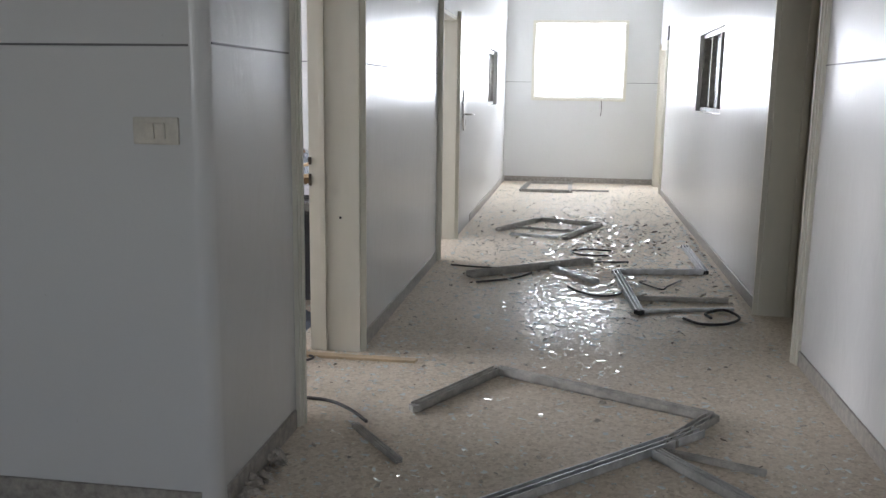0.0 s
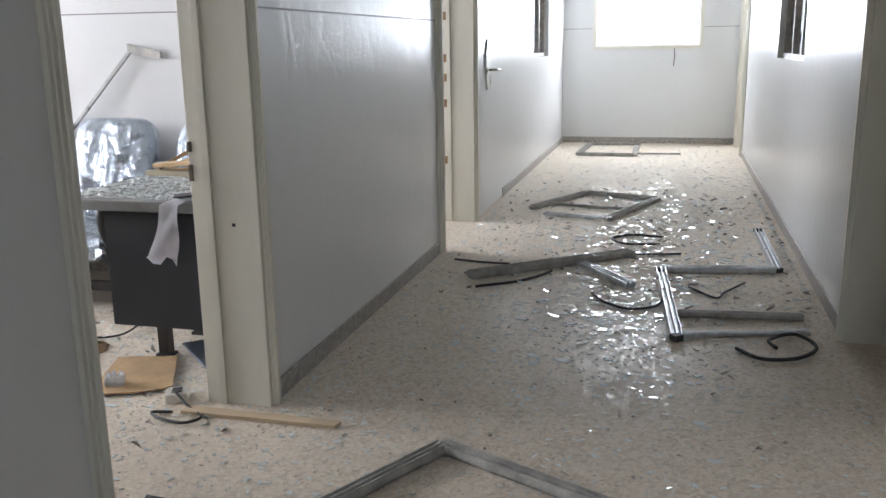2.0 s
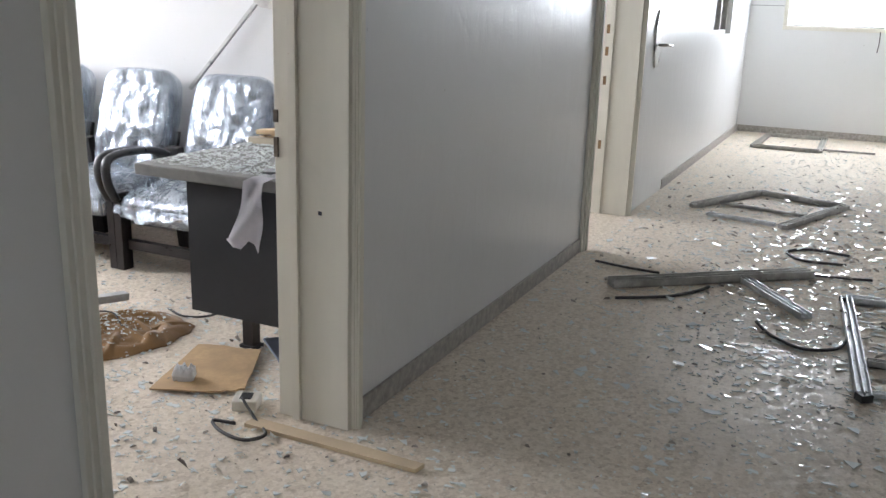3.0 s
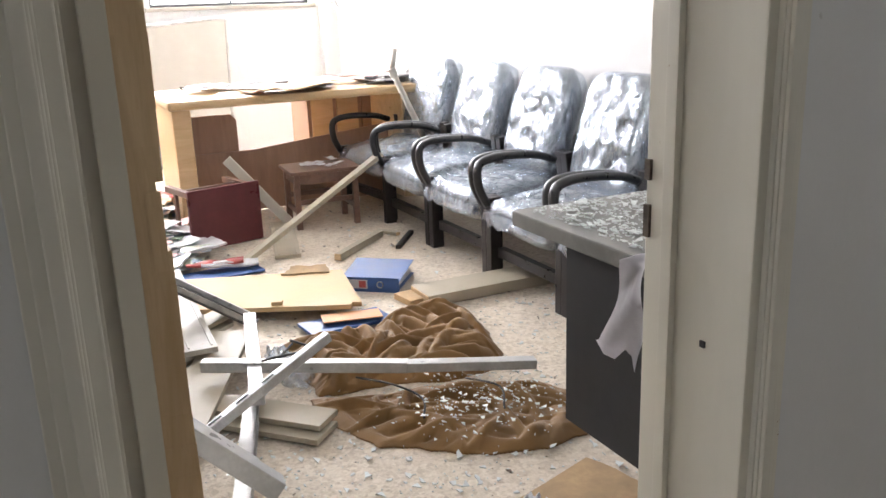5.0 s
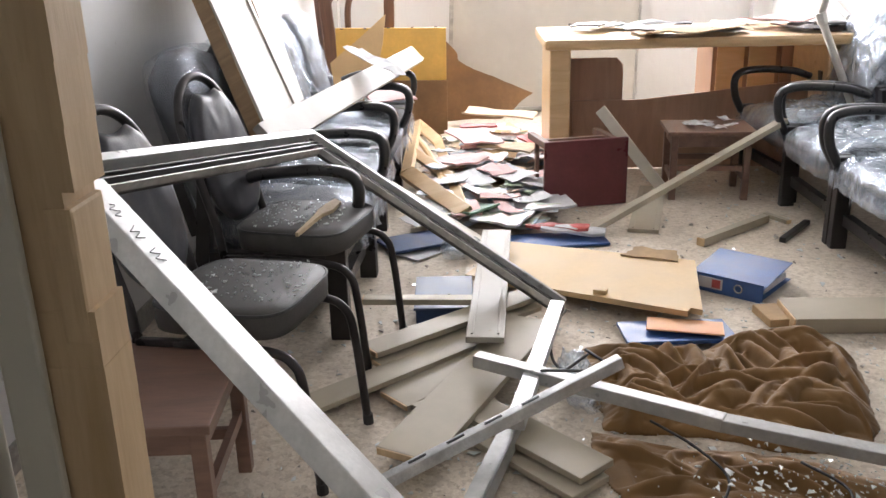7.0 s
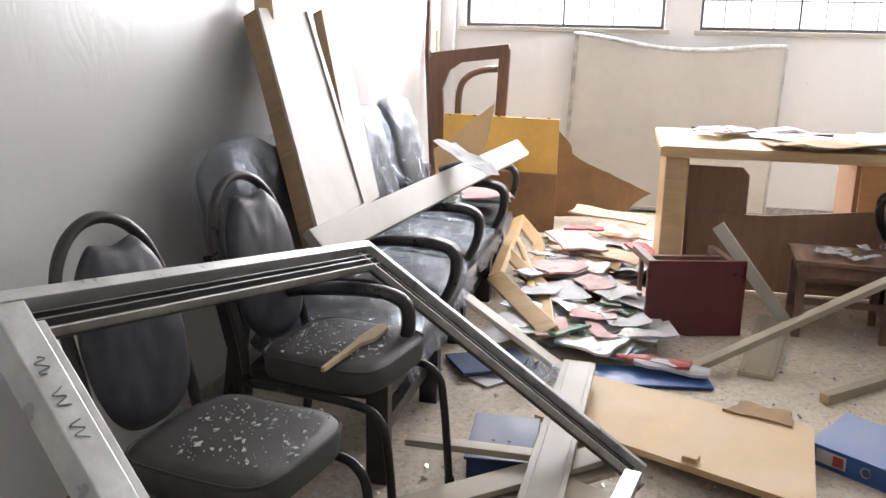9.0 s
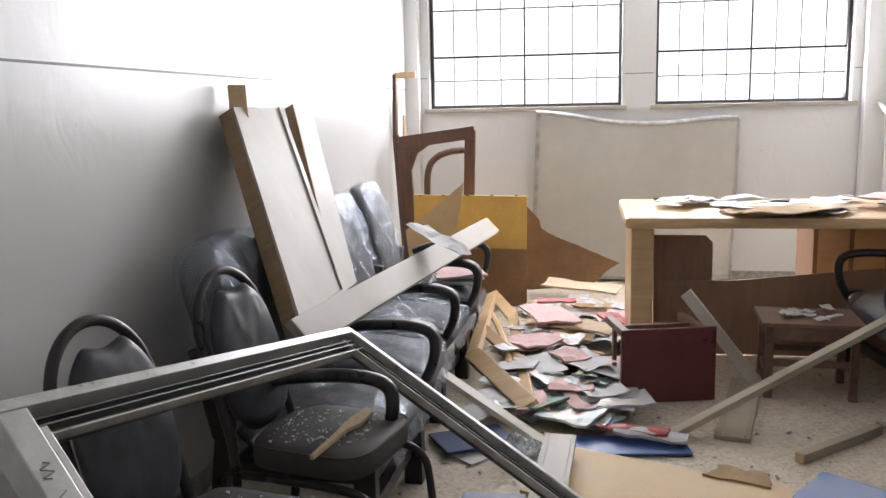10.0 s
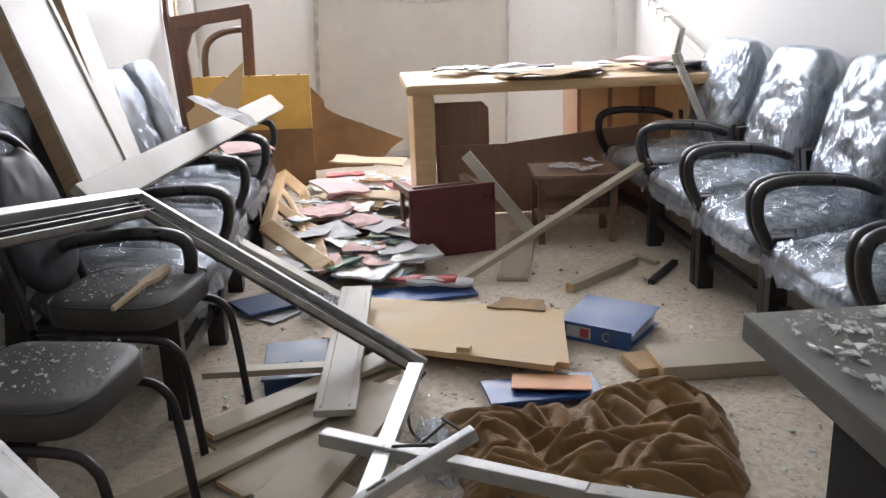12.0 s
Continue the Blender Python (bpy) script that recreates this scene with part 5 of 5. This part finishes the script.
for k in range(9):
    x, y = -4.97 + rnd.uniform(-0.12, 0.12), 7.30 + rnd.uniform(-0.16, 0.16)
    solo("paper_scrap", sheet(rnd.uniform(0.04, 0.1), rnd.uniform(0.03, 0.07), pose(x, y, 0.379 + 0.002 * k, 0, 0, rnd.uniform(0, 180)), 0.01, k), PAPER, "torn paper scrap on the stool", "paper", "paper scraps")

# white cloth strip hanging over the steel desk
bm = bmesh.new()
n = 14
rows = []
for i in range(n + 1):
    t = i / n
    z = 0.800 - 0.004 * t if t < 0.2 else 0.796 - 0.245 * (t - 0.2) / 0.8
    y = 6.90 - 0.125 * min(1, t / 0.2) - 0.012 * (t > 0.2)
    row = []
    for j in range(6):
        s = j / 5 - 0.5
        w = 0.06 + 0.05 * t
        row.append(bm.verts.new((-1.065 - 0.075 * t + s * w * 1.2, y + 0.014 * math.sin(5 * s + 7 * t), z + (0.02 * math.sin(9 * s) if i == n else 0))))
    rows.append(row)
for a, b in zip(rows, rows[1:]):
    for j in range(5):
        bm.faces.new((a[j], a[j + 1], b[j + 1], b[j]))
bmesh.ops.solidify(bm, geom=bm.faces[:], thickness=0.006)
solo("white_cloth", bm, SHIRT, "white cloth strip hanging over the steel desk's edge", "cloth", smooth=True)
solo("white_cloth", pillow(0.19, 0.24, 0.05, pose(-1.0, 6.98, 0.822, 0, 0, 20), 3, 0.3, 0.04, 8.0, 20, 0.01), SHIRT, "rumpled white cloth lying on the steel desk", "cloth", smooth=True)
solo("dark_strap", tube([(-1.12, 6.88, 0.805), (-1.0, 6.84, 0.825), (-0.93, 6.95, 0.81), (-0.95, 7.1, 0.805)], 0.012, 6, None, 1.6), CABLE, "dark strap lying on the steel desk", "strap")

for k, (x, y, z, w) in enumerate(((-2.72, 6.36, 0.035, 0.16), (-2.56, 6.38, 0.035, 0.13), (-3.95, 5.98, 0.03, 0.2))):
    solo("plastic_scrap", pillow(w, w * 0.7, 0.05, pose(x, y, z, 8, 6, 50 * k), 3, 0.2, 0.05, 5.0 * k, 16, 0.012), FILM, "crumpled clear plastic scrap in the wreckage", "plastic", "plastic scraps", smooth=True)

# broken sticks heaped on the far end of the steel desk
for k, (p, q, w, h, mt) in enumerate((
        ((-1.62, 7.44, 0.812), (-0.98, 7.47, 0.812), 0.045, 0.028, GREYBOARD),
        ((-1.62, 7.49, 0.81), (-1.20, 7.59, 0.83), 0.045, 0.022, RAW),
        ((-1.60, 7.61, 0.82), (-1.22, 7.47, 0.92), 0.05, 0.02, RAWBROWN),
        ((-1.58, 7.49, 0.83), (-1.22, 7.57, 1.03), 0.04, 0.018, RAWBROWN),
        ((-1.52, 7.47, 0.84), (-1.10, 7.59, 0.98), 0.075, 0.016, RAW),
        ((-1.58, 7.45, 0.85), (-1.16, 7.49, 0.88), 0.06, 0.02, RAW),
        ((-1.42, 7.63, 0.82), (-1.02, 7.53, 0.86), 0.10, 0.05, HARDBOARD))):
    solo("broken_stick", beam(p, q, w, h), mt, "cream painted strip lying on the steel desk" if k == 0 else "broken wooden stick heaped on the steel desk", "stick", "sticks on the steel desk")

# by the doorway
solo("cardboard_sheet", prism(ragged([(-1.42, 6.55), (-1.56, 6.98), (-1.30, 7.06), (-1.12, 6.72), (-1.18, 6.66)], 4, 0.012, 5), 0.006, Matrix.Translation((0, 0, 0.012))), CARD, "bent brown cardboard sheet on the floor", "cardboard")
solo("crushed_carton", pillow(0.085, 0.06, 0.05, pose(-1.37, 6.68, 0.036, 0, 8, 30), 6, 0.1, 0.03, 3), PAPER, "small crushed white carton on the cardboard", "carton")
jb = root("socket_box", pose(-1.04, 6.63, 0, 0, 0, 25), "small white plastic socket box on the floor", "socket box")
part("case", box((0.09, 0.09, 0.04), (0, 0, 0.022), None, 0.006), PLASTICWHITE, jb)
part("hole", box((0.04, 0.05, 0.004), (0, 0, 0.043), None, 0.001), SEAL, jb)
solo("grey_folder", prism([(0, 0), (0.22, 0.05), (0.18, 0.16), (0.0, 0.20)], 0.01, pose(-1.02, 6.86, 0.03, 30, 0, 70)), plain("grey_blue_card", (0.22, 0.25, 0.30), 0.5), "grey-blue folder leaning under the desk", "folder")
solo("threshold_strip", prism(ragged([(-0.95, 6.50), (-0.30, 6.505), (-0.29, 6.55), (-0.62, 6.555), (-0.95, 6.56)], 9, 0.006, 4), 0.014, Matrix.Translation((0, 0, 0.002))), TAN, "pale wooden strip lying across the doorway", "wooden strip")


def cable(points, r, label, material=CABLE, name="cable"):
    solo(name, tube(points, r * 0.75, 6, None, 1.0, 5), material, label, "cable", "cables on the floor", smooth=True)


cable([(-0.98, 6.49, 0.012), (-1.06, 6.47, 0.012), (-0.98, 6.42, 0.012), (-0.88, 6.41, 0.012), (-0.84, 6.47, 0.015), (-0.93, 6.54, 0.012), (-1.02, 6.58, 0.06)], 0.008, "black cable loop on the floor")
cable([(-0.70, 5.88, 0.01), (-0.58, 5.86, 0.01), (-0.46, 5.77, 0.01), (-0.35, 5.64, 0.01)], 0.010, "dark cable on the floor")
cable([(-0.20, 8.52, 0.01), (0.02, 8.68, 0.01), (0.14, 8.85, 0.01), (0.19, 8.97, 0.01)], 0.011, "black rubber strip on the floor")
cable([(-0.48, 9.14, 0.01), (-0.28, 9.10, 0.01), (-0.10, 9.09, 0.01)], 0.010, "black rubber strip on the floor")
cable([(0.48, 8.52, 0.01), (0.56, 8.36, 0.01), (0.70, 8.25, 0.01), (0.84, 8.33, 0.01), (0.88, 8.5, 0.01)], 0.010, "black rubber strip on the floor")
cable([(0.86, 10.08, 0.01), (0.62, 10.12, 0.01), (0.50, 9.98, 0.01), (0.60, 9.82, 0.01), (0.84, 9.84, 0.01)], 0.012, "black rubber loop on the floor")
cable([(0.60, 9.50, 0.01), (0.8, 9.53, 0.01), (0.98, 9.58, 0.01)], 0.010, "black rubber strip on the floor")
cable([(1.22, 7.72, 0.012), (1.32, 7.60, 0.012), (1.48, 7.64, 0.012), (1.58, 7.80, 0.015), (1.50, 7.93, 0.03), (1.38, 7.88, 0.012), (1.40, 7.76, 0.012)], 0.012, "black rubber loop on the floor")
cable([(1.02, 8.75, 0.012), (1.16, 8.55, 0.012), (1.22, 8.68, 0.012), (1.34, 8.90, 0.012)], 0.008, "thin black cable on the floor")
cable([(-2.66, 6.40, 0.13), (-2.58, 6.30, 0.10), (-2.50, 6.24, 0.15), (-2.44, 6.36, 0.18), (-2.52, 6.44, 0.15), (-2.62, 6.38, 0.16)], 0.006, "thin black cable over the wreckage")
cable([(-3.02, 6.36, 0.12), (-2.90, 6.30, 0.10), (-2.78, 6.30, 0.04), (-2.66, 6.36, 0.05)], 0.007, "thin black cable over the wreckage")
cable([(-1.98, 7.26, 0.015), (-1.85, 7.22, 0.012), (-1.75, 7.30, 0.012), (-1.72, 7.45, 0.04)], 0.007, "black cable under the steel desk")
cable([(-2.30, 6.52, 0.10), (-2.16, 6.60, 0.11), (-2.05, 6.66, 0.09), (-1.95, 6.62, 0.07)], 0.005, "black rubber strip on the curtain")
cable([(-2.10, 6.85, 0.10), (-1.98, 6.92, 0.10), (-1.88, 6.88, 0.07)], 0.005, "black rubber strip on the curtain")


# ---- aluminium frames on the corridor floor ----
def floor_bar(p, q, label, material=ALUDUST, w=0.05, h=0.035, group="aluminium profiles in the corridor"):
    solo("aluminium_profile", channel((*p, h / 2 + 0.003) if len(p) == 2 else p, (*q, h / 2 + 0.003) if len(q) == 2 else q, w, h), material, label, "aluminium profile", group)


def floor_frame(corners, label, closed, w=0.05, material=ALUDUST):
    r = root("frame_remains", (*corners[0], 0), label, "window frame", "torn frames in the corridor")
    o = Vector((*corners[0], 0))
    pts = corners + corners[:1] if closed else corners
    for a, b in zip(pts, pts[1:]):
        part("profile", channel(Vector((*a, 0.022)) - o, Vector((*b, 0.022)) - o, w, 0.038), material, r)
    for a in pts[:len(corners)]:
        part("corner_key", box((w * 0.9, w * 0.9, 0.03), Vector((*a, 0.019)) - o, pose(0, 0, 0, 0, 0, 35), 0.003), SEAL if material is ALU else material, r)
    return r


floor_frame([(-0.17, 5.82), (0.147, 6.42), (1.14, 5.94), (0.93, 5.62)], "grey aluminium window frame torn open on the floor", False)
floor_bar((1.06, 5.76), (0.20, 4.90), "light aluminium profile lying on the floor", ALU, 0.06)
floor_bar((0.86, 5.50), (1.20, 5.05), "light aluminium profile lying on the floor", ALUWHITE, 0.045)
floor_bar((0.80, 5.58), (1.26, 5.40), "thin dark profile on the floor", ALUDUST, 0.03, 0.02)
floor_bar((-0.39, 5.59), (-0.13, 5.26), "short dark metal stick on the floor", ALUDUST, 0.03, 0.02)
floor_frame([(0.95, 7.80), (0.855, 9.09), (1.555, 9.22), (1.54, 10.40)], "aluminium window frame torn open by the wall", False, 0.055, ALU)
floor_bar((0.96, 8.20), (1.58, 8.26), "dark aluminium profile across the frame", ALUDUST, 0.04, 0.03)
floor_bar((0.97, 7.86), (1.58, 8.03), "light aluminium profile across the frame", ALU, 0.03, 0.02)
floor_bar((-0.28, 8.72), (0.66, 9.49), "long dusty aluminium profile on the floor", ALUDUST, 0.08, 0.045)
floor_bar((0.30, 9.25), (0.69, 8.70), "shiny short aluminium profile on the floor", ALU, 0.06, 0.03)
floor_frame([(-0.25, 11.02), (0.14, 11.85), (0.78, 11.62), (0.42, 10.65)], "dusty aluminium window frame lying in the corridor", False, 0.06)
floor_bar((-0.12, 10.82), (0.36, 10.72), "light strip across the frame", ALU, 0.05, 0.02)
floor_bar((-0.20, 11.30), (0.60, 11.12), "thin dusty strip across the frame", ALUDUST, 0.03, 0.02)
floor_frame([(-0.25, 14.74), (-0.20, 15.90), (0.44, 15.95), (0.44, 14.74)], "aluminium window frame lying at the corridor's end", True, 0.06)
floor_bar((0.45, 14.96), (1.0, 15.0), "dark strip on the floor at the corridor's end", ALUDUST, 0.03, 0.02)


# ---- shards and rubble ----
def scatter(name, count, place, size, material, label, seed, stones=False, tilted=0.14):
    """Many small loose pieces: thin splinters of glass, or lumps."""
    rg = random.Random(seed)
    vs, fs = [], []
    for _ in range(count):
        x, y, z = place(rg)
        s = size * (0.35 + rg.random() ** 3 * 1.9)
        k = rg.choice((3, 4, 5))
        a0, tilt, lean = rg.uniform(0, 6.28), rg.gauss(0, tilted if not stones else 0.3), rg.gauss(0, tilted)
        t = (0.0025 if not stones else s * rg.uniform(0.15, 0.4))
        b = len(vs)
        for lev in (0, 1):
            for i in range(k):
                a = a0 + 6.283 * i / k + 0.4 * math.sin(i * 2.1 + a0)
                r = s * (0.6 + 0.4 * math.sin(3 * a0 + i * 1.7)) * (1 if lev == 0 or not stones else 0.6)
                dx, dy = r * math.cos(a), r * math.sin(a) * 0.8
                vs.append((x + dx, y + dy, z + abs(tilt) * s + dx * tilt + dy * lean + t * lev))
        fs.append(tuple(range(b + k - 1, b - 1, -1)))
        fs.append(tuple(range(b + k, b + 2 * k)))
        for i in range(k):
            fs.append((b + i, b + (i + 1) % k, b + k + (i + 1) % k, b + k + i))
    me = bpy.data.meshes.new(name)
    me.from_pydata(vs, [], fs)
    me.materials.append(material)
    return tagged(new(name, me), label, "debris", kind="stuff")


def corridor(rg):
    y = 4.9 + 11 * rg.random() ** 1.15
    return rg.uniform(XL + 0.05, XR - 0.05), y, 0.001


def corridor_heap(rg):
    return min(1.66, max(-0.55, rg.gauss(0.75, 0.6))), rg.gauss(10.2, 1.3), 0.001


def wall_foot(rg):
    return XL + 0.012 + abs(rg.gauss(0, 0.03)), rg.uniform(4.76, 5.25), 0.001


def corridor_wet(rg):
    return min(1.5, max(-0.3, rg.gauss(0.62, 0.36))), rg.gauss(8.2, 0.9), 0.001


def room(rg):
    return rg.uniform(-6.5, -1.0), 5.3 + 2.6 * rg.random(), 0.001


def door_zone(rg):
    return rg.gauss(-1.1, 0.55), min(7.2, max(5.8, rg.gauss(6.4, 0.4))), 0.001


def room_near(rg):
    return rg.uniform(-3.3, -0.95), rg.uniform(5.9, 7.9), 0.001


def on_steel_desk(rg):
    return -1.63 + 0.72 * rg.random(), 6.82 + 0.80 * rg.random(), 0.7965 + 0.004 * rg.random()


def on_curtain(rg):
    return rg.gauss(-1.98, 0.13), rg.gauss(6.85, 0.17), 0.055 + 0.035 * rg.random()


def on_seats(rg):
    c = rg.choice((-2.34, -2.97))
    return c + rg.uniform(-0.15, 0.15), 5.475 + rg.uniform(-0.14, 0.14), 0.497


def on_row(rg):
    c = rg.choice((-5.07, -4.38, -3.69, -3.01, -2.33))
    return c + rg.uniform(-0.22, 0.22), 7.62 + rg.uniform(0.05, 0.4), 0.452


scatter("glass_shards", 6500, corridor, 0.0115, GLASS, "small glittering shards of window glass on the corridor floor", 1)
scatter("glass_shards", 2600, corridor_heap, 0.022, GLASS, "thick litter of broken window glass in the corridor", 2)
scatter("glass_shards", 1200, room, 0.012, GLASS, "shards of window glass on the room floor", 3)
scatter("glass_shards", 900, door_zone, 0.013, GLASS, "shards of window glass by the doorway", 4)
scatter("glass_shards", 1300, room_near, 0.011, GLASS, "shards of window glass by the curtain", 5)
scatter("glass_shards", 2400, on_steel_desk, 0.0105, GLASS, "large shards of window glass on the steel desk", 6)
scatter("glass_shards", 420, on_curtain, 0.010, GLASS, "shards of window glass on the curtain", 7)
scatter("glass_shards", 750, corridor_wet, 0.024, GLASS, "flat sheets of broken glass glinting in the corridor", 18, False, 0.025)
scatter("rubble", 90, wall_foot, 0.03, RUBBLE, "crumbled plaster along the foot of the wall", 19, True)
scatter("glass_crumbs", 360, on_seats, 0.0065, GLASS, "crumbs of glass on the chair seats", 8)
scatter("glass_shards", 170, on_row, 0.018, GLASS, "shards of window glass on the film-wrapped seats", 9)
scatter("rubble", 700, corridor, 0.012, RUBBLE, "small plaster rubble on the corridor floor", 11, True)
scatter("rubble", 800, corridor_heap, 0.018, RUBBLE, "plaster rubble in the corridor", 12, True)
scatter("rubble", 700, room, 0.011, RUBBLE, "small plaster rubble on the room floor", 13, True)
scatter("rubble", 120, door_zone, 0.012, DARKBITS, "dark scraps by the doorway", 14, True)
scatter("rubble", 90, room_near, 0.012, DARKBITS, "dark scraps on the room floor", 15, True)
scatter("rubble", 220, corridor_heap, 0.020, DARKBITS, "dark scraps among the glass in the corridor", 26, True)
scatter("rubble", 160, corridor, 0.010, DARKBITS, "dark scraps on the corridor floor", 16, True)
